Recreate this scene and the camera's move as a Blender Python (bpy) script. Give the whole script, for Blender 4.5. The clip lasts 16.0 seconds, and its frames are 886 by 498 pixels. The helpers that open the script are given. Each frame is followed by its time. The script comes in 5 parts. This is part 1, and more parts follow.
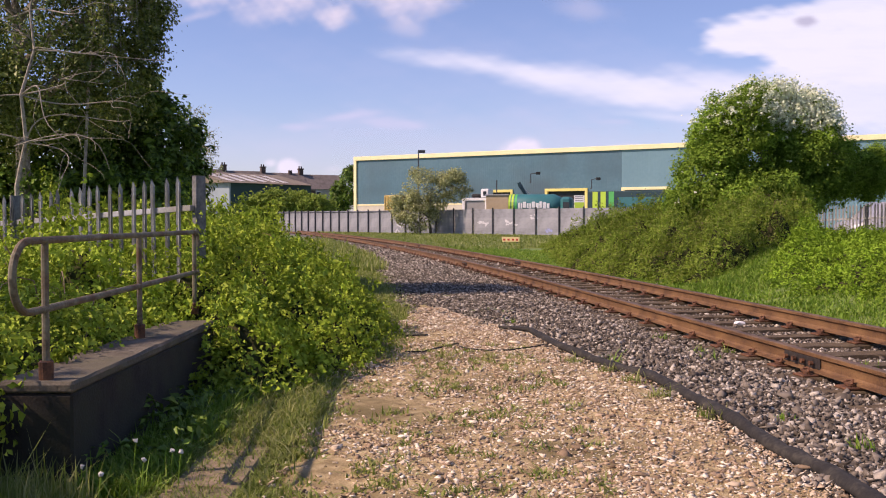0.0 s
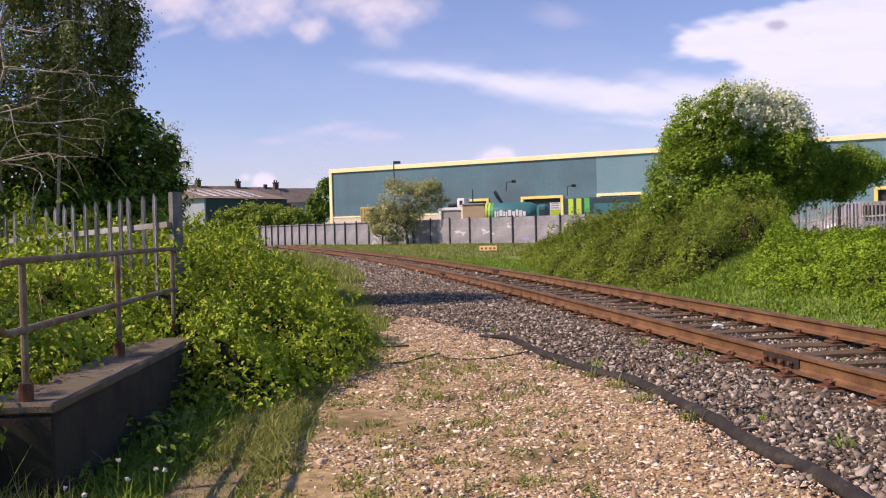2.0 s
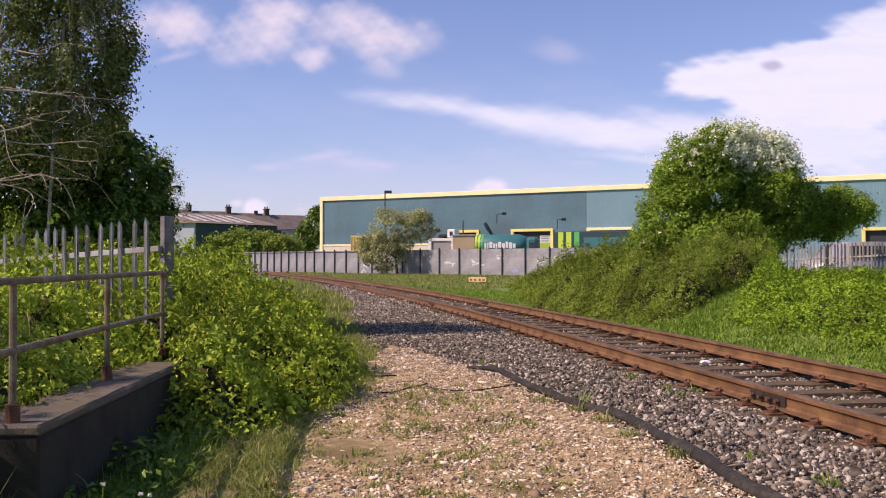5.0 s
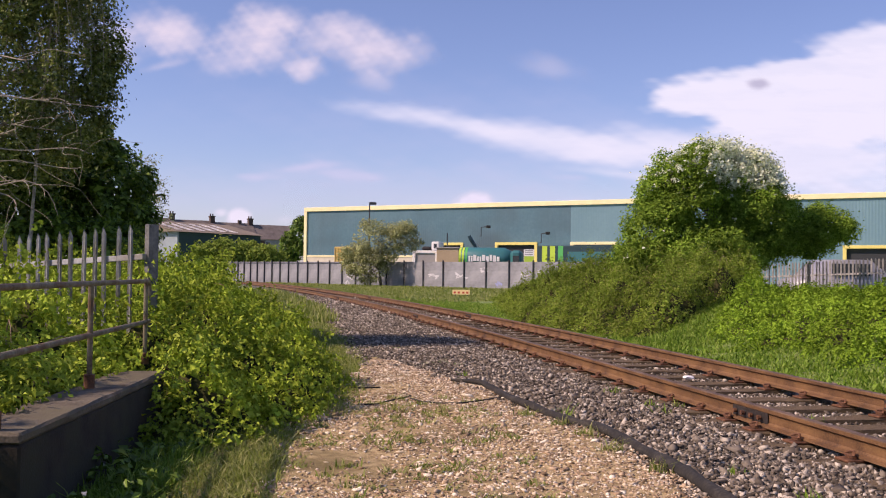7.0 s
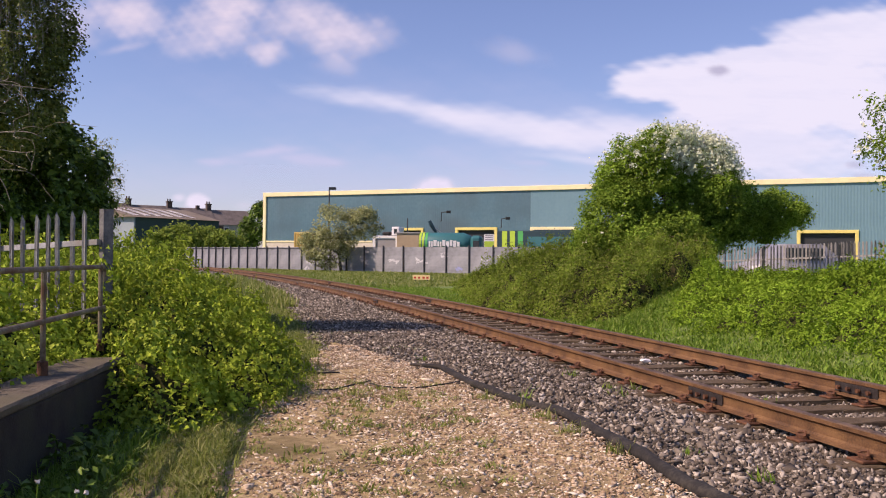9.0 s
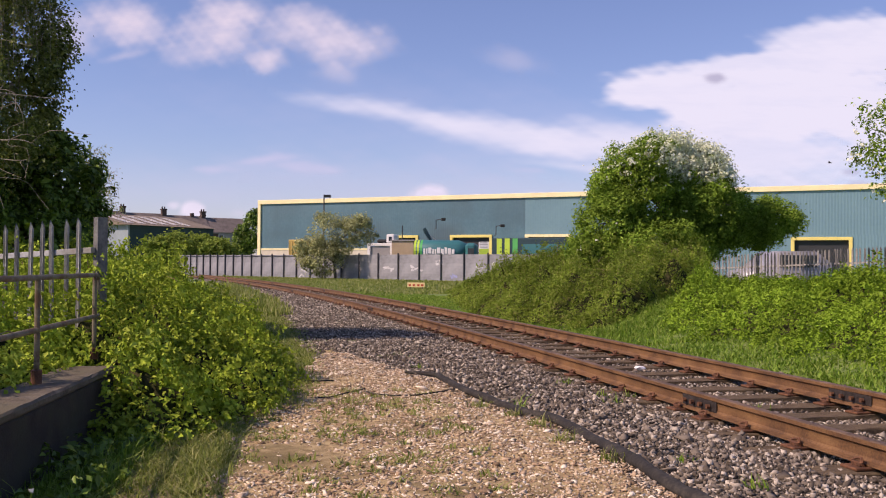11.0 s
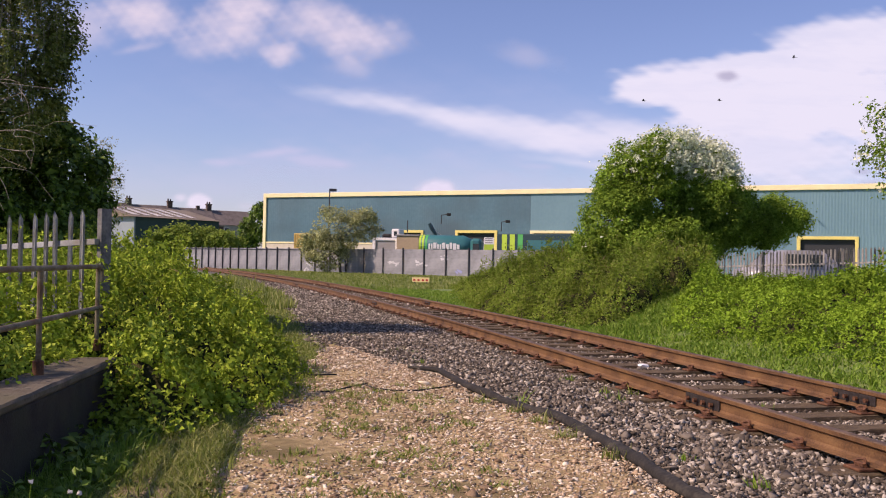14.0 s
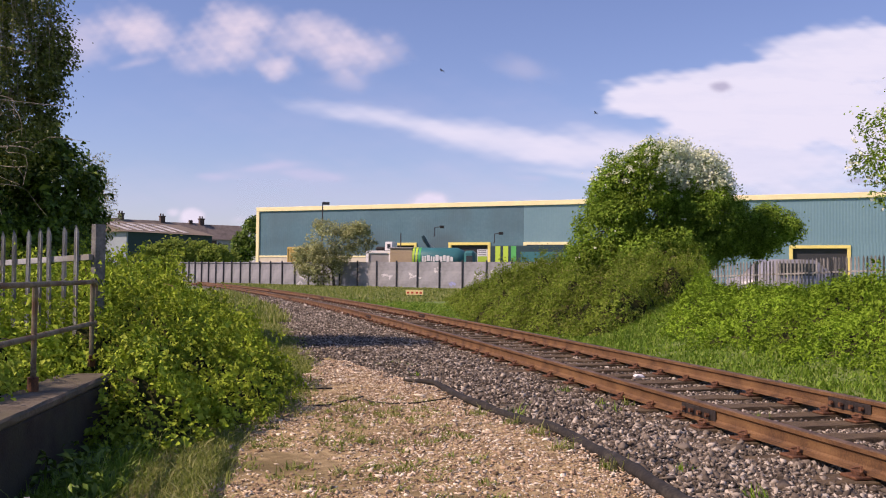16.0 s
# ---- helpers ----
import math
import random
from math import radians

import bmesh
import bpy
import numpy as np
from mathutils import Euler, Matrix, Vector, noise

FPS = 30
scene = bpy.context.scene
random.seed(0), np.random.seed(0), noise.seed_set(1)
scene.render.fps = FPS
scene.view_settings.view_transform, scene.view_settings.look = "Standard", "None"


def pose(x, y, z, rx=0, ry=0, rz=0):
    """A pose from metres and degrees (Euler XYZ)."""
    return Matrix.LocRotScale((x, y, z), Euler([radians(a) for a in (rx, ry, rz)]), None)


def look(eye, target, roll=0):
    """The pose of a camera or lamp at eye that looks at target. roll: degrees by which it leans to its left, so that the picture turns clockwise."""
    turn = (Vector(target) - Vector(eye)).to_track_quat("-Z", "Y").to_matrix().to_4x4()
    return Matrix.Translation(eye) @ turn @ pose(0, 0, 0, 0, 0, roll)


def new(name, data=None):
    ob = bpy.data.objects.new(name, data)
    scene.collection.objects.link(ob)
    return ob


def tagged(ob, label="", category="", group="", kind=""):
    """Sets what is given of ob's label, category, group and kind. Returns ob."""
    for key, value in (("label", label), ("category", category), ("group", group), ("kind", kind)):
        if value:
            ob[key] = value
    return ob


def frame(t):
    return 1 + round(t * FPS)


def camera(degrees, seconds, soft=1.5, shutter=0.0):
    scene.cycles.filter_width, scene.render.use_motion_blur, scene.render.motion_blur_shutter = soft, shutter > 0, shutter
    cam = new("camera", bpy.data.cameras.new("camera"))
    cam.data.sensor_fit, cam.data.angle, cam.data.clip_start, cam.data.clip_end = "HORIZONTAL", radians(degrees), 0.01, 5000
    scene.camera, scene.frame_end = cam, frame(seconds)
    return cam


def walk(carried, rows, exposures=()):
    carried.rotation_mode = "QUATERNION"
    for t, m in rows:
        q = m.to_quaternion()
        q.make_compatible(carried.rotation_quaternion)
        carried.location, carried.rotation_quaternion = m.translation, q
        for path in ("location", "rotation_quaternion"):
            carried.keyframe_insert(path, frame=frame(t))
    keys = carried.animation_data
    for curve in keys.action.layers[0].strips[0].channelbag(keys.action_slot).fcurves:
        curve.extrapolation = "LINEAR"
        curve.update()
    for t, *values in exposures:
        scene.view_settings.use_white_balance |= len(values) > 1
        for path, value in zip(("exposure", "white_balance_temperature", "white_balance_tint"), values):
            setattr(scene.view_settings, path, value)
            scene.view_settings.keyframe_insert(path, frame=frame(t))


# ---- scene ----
cam = camera(50.0, 16.0, soft=1.1)
PATH = [
    (0.0, pose(0.003, 0.039, 1.250, 88.308, 0, -0.095) @ pose(0, 0, 0, 0, 0, -0.021)),
    (0.5, pose(-0.001, 0.025, 1.253, 88.653, 0, -0.220) @ pose(0, 0, 0, 0, 0, -0.106)),
    (1.0, pose(-0.015, 0.015, 1.252, 89.443, 0, -0.292) @ pose(0, 0, 0, 0, 0, -0.229)),
    (1.5, pose(-0.016, 0.017, 1.250, 89.174, 0, -0.503) @ pose(0, 0, 0, 0, 0, -0.624)),
    (2.0, pose(-0.011, 0.028, 1.251, 88.901, 0, -1.466) @ pose(0, 0, 0, 0, 0, -1.419)),
    (2.5, pose(-0.011, 0.025, 1.251, 89.161, 0, -1.854) @ pose(0, 0, 0, 0, 0, -1.112)),
    (3.0, pose(-0.014, 0.021, 1.252, 89.242, 0, -1.893) @ pose(0, 0, 0, 0, 0, -1.205)),
    (3.5, pose(-0.015, 0.027, 1.251, 89.529, 0, -1.262) @ pose(0, 0, 0, 0, 0, -0.491)),
    (4.0, pose(-0.019, 0.021, 1.250, 89.665, 0, -1.553) @ pose(0, 0, 0, 0, 0, -0.548)),
    (4.2, pose(-0.016, 0.015, 1.252, 90.061, 0, -1.734) @ pose(0, 0, 0, 0, 0, -0.556)),
    (6.5, pose(-0.043, -0.001, 1.249, 91.188, 0, -2.705) @ pose(0, 0, 0, 0, 0, 0.740)),
    (7.0, pose(-0.041, 0.004, 1.249, 91.484, 0, -3.099) @ pose(0, 0, 0, 0, 0, 0.684)),
    (7.5, pose(-0.039, -0.001, 1.248, 91.285, 0, -3.749) @ pose(0, 0, 0, 0, 0, 0.967)),
    (8.0, pose(-0.042, 0.003, 1.246, 90.921, 0, -4.485) @ pose(0, 0, 0, 0, 0, 0.945)),
    (8.5, pose(-0.031, 0.003, 1.245, 90.586, 0, -5.245) @ pose(0, 0, 0, 0, 0, 0.630)),
    (11.0, pose(-0.027, -0.010, 1.248, 91.069, 0, -5.806) @ pose(0, 0, 0, 0, 0, 0.472)),
    (11.5, pose(-0.025, -0.003, 1.251, 91.273, 0, -5.871) @ pose(0, 0, 0, 0, 0, 0.755)),
    (12.0, pose(-0.027, -0.009, 1.247, 91.645, 0, -5.922) @ pose(0, 0, 0, 0, 0, 0.777)),
    (12.5, pose(-0.026, -0.004, 1.246, 91.546, 0, -5.792) @ pose(0, 0, 0, 0, 0, 0.157)),
    (13.0, pose(-0.017, 0.007, 1.247, 91.693, 0, -4.907) @ pose(0, 0, 0, 0, 0, 0.800)),
    (13.5, pose(-0.017, 0.001, 1.245, 91.854, 0, -5.432) @ pose(0, 0, 0, 0, 0, 1.219)),
    (14.0, pose(-0.014, 0.010, 1.249, 90.774, 0, -5.500) @ pose(0, 0, 0, 0, 0, 1.108)),
    (14.5, pose(-0.026, 0.016, 1.250, 90.595, 0, -5.658) @ pose(0, 0, 0, 0, 0, 0.502)),
    (15.0, pose(-0.030, 0.008, 1.248, 91.262, 0, -5.762) @ pose(0, 0, 0, 0, 0, 0.586)),
    (15.5, pose(-0.033, -0.006, 1.247, 91.587, 0, -5.624) @ pose(0, 0, 0, 0, 0, 0.788)),
    (16.0, pose(-0.027, 0.006, 1.249, 91.523, 0, -5.892) @ pose(0, 0, 0, 0, 0, 0.582)),
]
walk(cam, PATH, [(0, 0.22, 6680, 39), (5, 0.19, 6680, 39), (11, 0.07, 6680, 39), (16, 0.06, 6680, 39)])

# ---- light ----
world = bpy.data.worlds.new("sky")
scene.world = world
world.use_nodes = True
SUN_AZ, SUN_EL = radians(-104), radians(43)   # azimuth from +y towards +x
wn = world.node_tree.nodes
sky = wn.new("ShaderNodeTexSky")
sky.sky_type, sky.sun_disc = "NISHITA", False
sky.sun_elevation, sky.sun_rotation = SUN_EL, SUN_AZ
sky.air_density, sky.dust_density, sky.ozone_density = 1.0, 0.5, 5.0
wn["Background"].inputs["Strength"].default_value = 0.12
world.node_tree.links.new(sky.outputs[0], wn["Background"].inputs["Color"])
sun = new("sun", bpy.data.lights.new("sun", "SUN"))
sun.data.energy, sun.data.angle, sun.data.color = 4.6, radians(0.6), (1.0, 0.87, 0.63)
sd = Vector((math.sin(SUN_AZ) * math.cos(SUN_EL), math.cos(SUN_AZ) * math.cos(SUN_EL), math.sin(SUN_EL)))
sun.matrix_world = look(sd * 50, (0, 0, 0))

rng = np.random.default_rng(7)


# ---- materials ----
def shader(name):
    m = bpy.data.materials.new(name)
    m.use_nodes = True
    return m, m.node_tree.nodes, m.node_tree.links, m.node_tree.nodes["Principled BSDF"]


def ramp(nodes, cols, lo=0.3, hi=0.7):
    r = nodes.new("ShaderNodeValToRGB")
    el = r.color_ramp.elements
    for i, c in enumerate(cols):
        p = lo + (hi - lo) * i / max(1, len(cols) - 1)
        e = el[i] if i < 2 else el.new(p)
        e.position, e.color = p, (*c, 1)
    return r


def surface(name, cols, scale=8.0, rough=0.8, bump=0.3, metal=0.0, fine=60.0, stain=None, stretch=(1, 1, 1), stain_scale=1.2, spec=0.5):
    """Two scales of noise between colours, with a bump and an optional stain."""
    m, n, l, b = shader(name)
    tc = n.new("ShaderNodeTexCoord")
    mp = n.new("ShaderNodeMapping")
    mp.inputs["Scale"].default_value = stretch
    l.new(tc.outputs["Object"], mp.inputs[0])
    n1, n2 = n.new("ShaderNodeTexNoise"), n.new("ShaderNodeTexNoise")
    n1.inputs["Scale"].default_value, n1.inputs["Detail"].default_value = scale, 6
    n2.inputs["Scale"].default_value, n2.inputs["Detail"].default_value = fine, 4
    l.new(mp.outputs[0], n1.inputs["Vector"]), l.new(mp.outputs[0], n2.inputs["Vector"])
    mx = n.new("ShaderNodeMix")
    mx.inputs["Factor"].default_value = 0.4
    l.new(n1.outputs["Fac"], mx.inputs["A"]), l.new(n2.outputs["Fac"], mx.inputs["B"])
    r = ramp(n, cols, 0.36, 0.64)
    l.new(mx.outputs["Result"], r.inputs[0])
    out = r.outputs[0]
    if stain:
        n3 = n.new("ShaderNodeTexNoise")
        n3.inputs["Scale"].default_value, n3.inputs["Detail"].default_value = stain_scale, 8
        l.new(tc.outputs["Object"], n3.inputs["Vector"])
        rr = ramp(n, [(0, 0, 0), (1, 1, 1)], 0.48, 0.68)
        l.new(n3.outputs["Fac"], rr.inputs[0])
        mc = n.new("ShaderNodeMix")
        mc.data_type = "RGBA"
        mc.inputs["B"].default_value = (*stain, 1)
        l.new(rr.outputs[0], mc.inputs["Factor"]), l.new(out, mc.inputs["A"])
        out = mc.outputs["Result"]
    l.new(out, b.inputs["Base Color"])
    b.inputs["Roughness"].default_value, b.inputs["Metallic"].default_value = rough, metal
    b.inputs["Specular IOR Level"].default_value = spec
    if bump:
        bp = n.new("ShaderNodeBump")
        bp.inputs["Strength"].default_value, bp.inputs["Distance"].default_value = bump, 0.02
        l.new(mx.outputs["Result"], bp.inputs["Height"]), l.new(bp.outputs[0], b.inputs["Normal"])
    return m


def pieces(name, cols, rough=0.8, spec=0.3, translucent=0.0, obj=False, noise_scale=0.0):
    """A colour for each loose piece of a mesh (or for each object)."""
    m, n, l, b = shader(name)
    if obj:
        src = n.new("ShaderNodeObjectInfo").outputs["Random"]
    else:
        src = n.new("ShaderNodeNewGeometry").outputs["Random Per Island"]
    r = ramp(n, cols, 0.05, 0.95)
    l.new(src, r.inputs[0])
    out = r.outputs[0]
    if noise_scale:
        tc, nz = n.new("ShaderNodeTexCoord"), n.new("ShaderNodeTexNoise")
        nz.inputs["Scale"].default_value, nz.inputs["Detail"].default_value = noise_scale, 3
        l.new(tc.outputs["Object"], nz.inputs["Vector"])
        hs = n.new("ShaderNodeHueSaturation")
        mr = n.new("ShaderNodeMapRange")
        mr.inputs["From Min"].default_value, mr.inputs["From Max"].default_value = 0.3, 0.7
        mr.inputs["To Min"].default_value, mr.inputs["To Max"].default_value = 0.6, 1.35
        l.new(nz.outputs["Fac"], mr.inputs["Value"]), l.new(mr.outputs[0], hs.inputs["Value"])
        l.new(out, hs.inputs["Color"])
        out = hs.outputs[0]
    l.new(out, b.inputs["Base Color"])
    b.inputs["Roughness"].default_value, b.inputs["Specular IOR Level"].default_value = rough, spec
    if translucent:
        t, mxs = n.new("ShaderNodeBsdfTranslucent"), n.new("ShaderNodeMixShader")
        mxs.inputs[0].default_value = translucent
        l.new(out, t.inputs["Color"])
        l.new(b.outputs[0], mxs.inputs[1]), l.new(t.outputs[0], mxs.inputs[2])
        l.new(mxs.outputs[0], n["Material Output"].inputs["Surface"])
    return m


def plain(name, col, rough=0.5, metal=0.0, fine=5.0, vary=0.08):
    lo, hi = [c * (1 - vary) for c in col], [min(1, c * (1 + vary)) for c in col]
    return surface(name, [lo, hi], 0.8, rough, 0.0, metal, fine)


M_FIELD = surface("short_grass", [(0.080, 0.131, 0.02), (0.120, 0.189, 0.035), (0.176, 0.210, 0.07)], 1.2, 0.95, 0.6, fine=25)
M_PATH = surface("pinkish_gravel", [(0.185, 0.134, 0.059), (0.371, 0.275, 0.132), (0.578, 0.458, 0.245)], 11, 0.95, 0.9, fine=110, stain=(0.153, 0.118, 0.045), stain_scale=1.1)
M_BALLASTBED = surface("ballast_bed", [(0.056, 0.047, 0.036), (0.141, 0.123, 0.092), (0.235, 0.208, 0.160)], 18, 0.95, 1.0, fine=60, stain=(0.092, 0.066, 0.038), stain_scale=1.5)
M_STONE = pieces("ballast_stone", [(0.048, 0.039, 0.029), (0.112, 0.092, 0.070), (0.172, 0.145, 0.113), (0.250, 0.213, 0.168), (0.520, 0.468, 0.385)], 0.85, 0.3)
M_PEBBLE = pieces("path_pebble", [(0.167, 0.116, 0.07), (0.329, 0.231, 0.143), (0.464, 0.343, 0.222), (0.572, 0.462, 0.325), (0.81, 0.734, 0.583)], 0.85, 0.3)
M_RAIL = surface("rusty_rail", [(0.070, 0.034, 0.015), (0.150, 0.076, 0.030), (0.225, 0.122, 0.048)], 4, 0.75, 0.3, 0.1, fine=70)
M_RAILTOP = surface("worn_rail_head", [(0.06, 0.038, 0.026), (0.12, 0.075, 0.045), (0.18, 0.115, 0.07)], 5, 0.62, 0.1, 0.15, fine=50)
M_CHAIR = surface("rusty_iron", [(0.05, 0.022, 0.012), (0.13, 0.055, 0.025), (0.2, 0.09, 0.04)], 12, 0.8, 0.4, 0.1, fine=90)
M_SLEEPER = surface("weathered_timber", [(0.044, 0.029, 0.016), (0.110, 0.077, 0.041), (0.190, 0.139, 0.076)], 6, 0.9, 0.6, fine=60, stretch=(1.250, 8.800, 3.800))
M_FISH = surface("greased_iron", [(0.025, 0.02, 0.018), (0.06, 0.05, 0.045)], 14, 0.6, 0.4, 0.3)
# the wall side's shade is put into this near-black base, under moss stains
M_SHADED_CONCRETE = surface("shaded_mossy_concrete", [(0.013, 0.009, 0.006), (0.026, 0.020, 0.014), (0.043, 0.034, 0.024)], 5, 0.92, 0.5, fine=70, stain=(0.029, 0.029, 0.014), stain_scale=2.5)
# lighter copy of the wall's concrete for its top
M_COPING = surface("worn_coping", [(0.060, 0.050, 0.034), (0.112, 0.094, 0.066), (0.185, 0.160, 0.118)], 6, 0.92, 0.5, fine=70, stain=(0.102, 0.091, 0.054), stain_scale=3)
M_HANDRAIL = surface("rusting_paint", [(0.085, 0.055, 0.024), (0.165, 0.142, 0.088), (0.225, 0.205, 0.135)], 9, 0.75, 0.3, 0.0, fine=60, stain=(0.120, 0.060, 0.026), stain_scale=5)
M_GALV = surface("galvanised_steel", [(0.25, 0.265, 0.27), (0.35, 0.37, 0.375), (0.44, 0.46, 0.465)], 6, 0.6, 0.1, 0.0, fine=50, stain=(0.2, 0.18, 0.14), stain_scale=3)
M_BARK = surface("grey_brown_bark", [(0.05, 0.04, 0.03), (0.11, 0.09, 0.07), (0.17, 0.145, 0.12)], 9, 0.95, 0.8, fine=60, stretch=(1, 1, 0.3))
M_TWIG = surface("pale_bark", [(0.16, 0.14, 0.11), (0.32, 0.28, 0.22), (0.45, 0.40, 0.32)], 12, 0.9, 0.4, fine=60)
# dark green-brown that paints the shade seen between leaves
M_UNDER = surface("leaf_gap_shade", [(0.016, 0.020, 0.007), (0.035, 0.042, 0.013), (0.060, 0.050, 0.024)], 9, 1.0, 0.8, fine=50, spec=0.1)
M_BRAMBLE = pieces("bramble_leaf", [(0.194, 0.285, 0.02), (0.293, 0.414, 0.036), (0.351, 0.473, 0.046), (0.404, 0.503, 0.064)], 0.75, 0.15, 0.24, noise_scale=2.5)
M_BANKLEAF = pieces("bank_leaf", [(0.159, 0.278, 0.019), (0.189, 0.322, 0.025), (0.219, 0.36, 0.032), (0.249, 0.394, 0.043)], 0.9, 0.06, 0.25, noise_scale=0.9)
M_BANKDULL = pieces("bank_leaf_dull", [(0.159, 0.238, 0.028), (0.196, 0.295, 0.035), (0.231, 0.333, 0.047), (0.273, 0.31, 0.079)], 0.9, 0.06, 0.32, noise_scale=0.9)
M_DARKLEAF = pieces("dark_leaf", [(0.049, 0.104, 0.012), (0.098, 0.189, 0.018), (0.148, 0.260, 0.028), (0.216, 0.338, 0.04)], 0.5, 0.4, 0.22, noise_scale=0.8)
M_BIRCHLEAF = pieces("birch_leaf", [(0.085, 0.120, 0.022), (0.145, 0.195, 0.034), (0.200, 0.248, 0.050), (0.280, 0.325, 0.080)], 0.5, 0.4, 0.25, noise_scale=0.8)
M_HAWLEAF = pieces("hawthorn_leaf", [(0.111, 0.2, 0.02), (0.162, 0.276, 0.029), (0.204, 0.333, 0.04), (0.258, 0.394, 0.055)], 0.85, 0.1, 0.3, noise_scale=0.9)
M_BLOSSOM = pieces("may_blossom", [(0.588, 0.636, 0.420), (0.764, 0.816, 0.620), (0.833, 0.890, 0.740)], 0.7, 0.2, 0.3)
M_FARLEAF = pieces("far_leaf", [(0.170, 0.247, 0.040), (0.247, 0.346, 0.060), (0.325, 0.415, 0.088)], 0.8, 0.1, 0.4)
M_PALELEAF = pieces("pale_leaf", [(0.225, 0.245, 0.083), (0.367, 0.391, 0.166), (0.562, 0.591, 0.331)], 0.7, 0.2, 0.35, noise_scale=0.4)
M_GRASS = pieces("grass_blade", [(0.093, 0.186, 0.013), (0.153, 0.284, 0.022), (0.213, 0.360, 0.032), (0.290, 0.382, 0.081)], 0.6, 0.3, 0.3)
M_DRYGRASS = pieces("dry_grass", [(0.134, 0.194, 0.025), (0.217, 0.275, 0.051), (0.301, 0.336, 0.093), (0.376, 0.387, 0.153)], 0.7, 0.3, 0.38)
M_BLACK = surface("black_rubber", [(0.010, 0.009, 0.008), (0.022, 0.020, 0.017), (0.055, 0.049, 0.038)], 7, 0.9, 0.5, fine=40)


# ---- mesh helpers ----
def new_mesh(name, verts, faces, mat, smooth=False):
    me = bpy.data.meshes.new(name)
    verts, faces = np.asarray(verts, np.float32), np.asarray(faces, np.int32)
    k = faces.shape[1]
    me.vertices.add(len(verts)), me.loops.add(faces.size), me.polygons.add(len(faces))
    me.vertices.foreach_set("co", verts.ravel())
    me.loops.foreach_set("vertex_index", faces.ravel())
    me.polygons.foreach_set("loop_start", np.arange(0, faces.size, k, dtype=np.int32))
    me.update(calc_edges=True)
    if smooth:
        me.polygons.foreach_set("use_smooth", np.ones(len(faces), bool))
    me.materials.append(mat)
    return me


def part(name, bm, mat=None, parent=None, label="", smooth=False):
    """Links a bmesh (or mesh) as one object, under a thing or a part."""
    if isinstance(bm, bmesh.types.BMesh):
        me = bpy.data.meshes.new(name)
        bmesh.ops.recalc_face_normals(bm, faces=bm.faces)
        bm.to_mesh(me)
        bm.free()
        if mat:
            me.materials.append(mat)
        if smooth:
            me.polygons.foreach_set("use_smooth", np.ones(len(me.polygons), bool))
    else:
        me = bm
    ob = new(name, me)
    ob.parent = parent
    if label:
        ob["label"] = label
    return ob


def thing(name, label, category, at=(0, 0, 0), rz=0.0, group="", kind=""):
    ob = new(name)
    ob.empty_display_size = 0.1
    ob.matrix_world = pose(*at, 0, 0, rz)
    return tagged(ob, label, category, group, kind)


def add_box(bm, lo, hi, bevel=0.0):
    r = bmesh.ops.create_cube(bm, size=1.0)
    c = [(a + b) / 2 for a, b in zip(lo, hi)]
    s = [b - a for a, b in zip(lo, hi)]
    for v in r["verts"]:
        v.co = Vector([v.co[i] * s[i] + c[i] for i in range(3)])
    if bevel:
        es = list({e for v in r["verts"] for e in v.link_edges})
        bmesh.ops.bevel(bm, geom=es, offset=bevel, segments=1, affect="EDGES")
    return bm


def box(lo, hi, bevel=0.0):
    return add_box(bmesh.new(), lo, hi, bevel)


def tube(pts, radii, sides=8, bm=None, caps=True):
    """A swept tube through points with a radius at each."""
    bm = bm or bmesh.new()
    pts = [Vector(p) for p in pts]
    if not hasattr(radii, "__len__"):
        radii = [radii] * len(pts)
    prev, rings = None, []
    for i, p in enumerate(pts):
        d = (pts[min(i + 1, len(pts) - 1)] - pts[max(i - 1, 0)]).normalized()
        a = prev if prev is not None else (Vector((0, 0, 1)) if abs(d.z) < 0.9 else Vector((1, 0, 0)))
        u = (a - d * a.dot(d)).normalized()
        prev = u
        w = d.cross(u)
        rings.append([bm.verts.new(p + (u * math.cos(t) + w * math.sin(t)) * radii[i]) for t in [2 * math.pi * k / sides for k in range(sides)]])
    for a, b in zip(rings, rings[1:]):
        for k in range(sides):
            bm.faces.new((a[k], a[(k + 1) % sides], b[(k + 1) % sides], b[k]))
    if caps:
        bm.faces.new(rings[0][::-1]), bm.faces.new(rings[-1])
    return bm


def smooth01(a, b, x):
    t = np.clip((x - a) / (b - a), 0, 1)
    return t * t * (3 - 2 * t)


def fnoise(x, y, s, seed=0.0):
    """Cheap smooth noise in about -1..1 for arrays."""
    x, y = np.asarray(x) / s, np.asarray(y) / s
    o = seed * 1.7
    return (np.sin(1.7 * x + 2.1 * y + o) + np.sin(2.9 * x - 1.3 * y + 2.3 * o + 1) + np.sin(-1.1 * x + 3.3 * y + 3.1 * o + 2) + np.sin(3.7 * x + 2.3 * y + 4.7 * o)) / 2.6


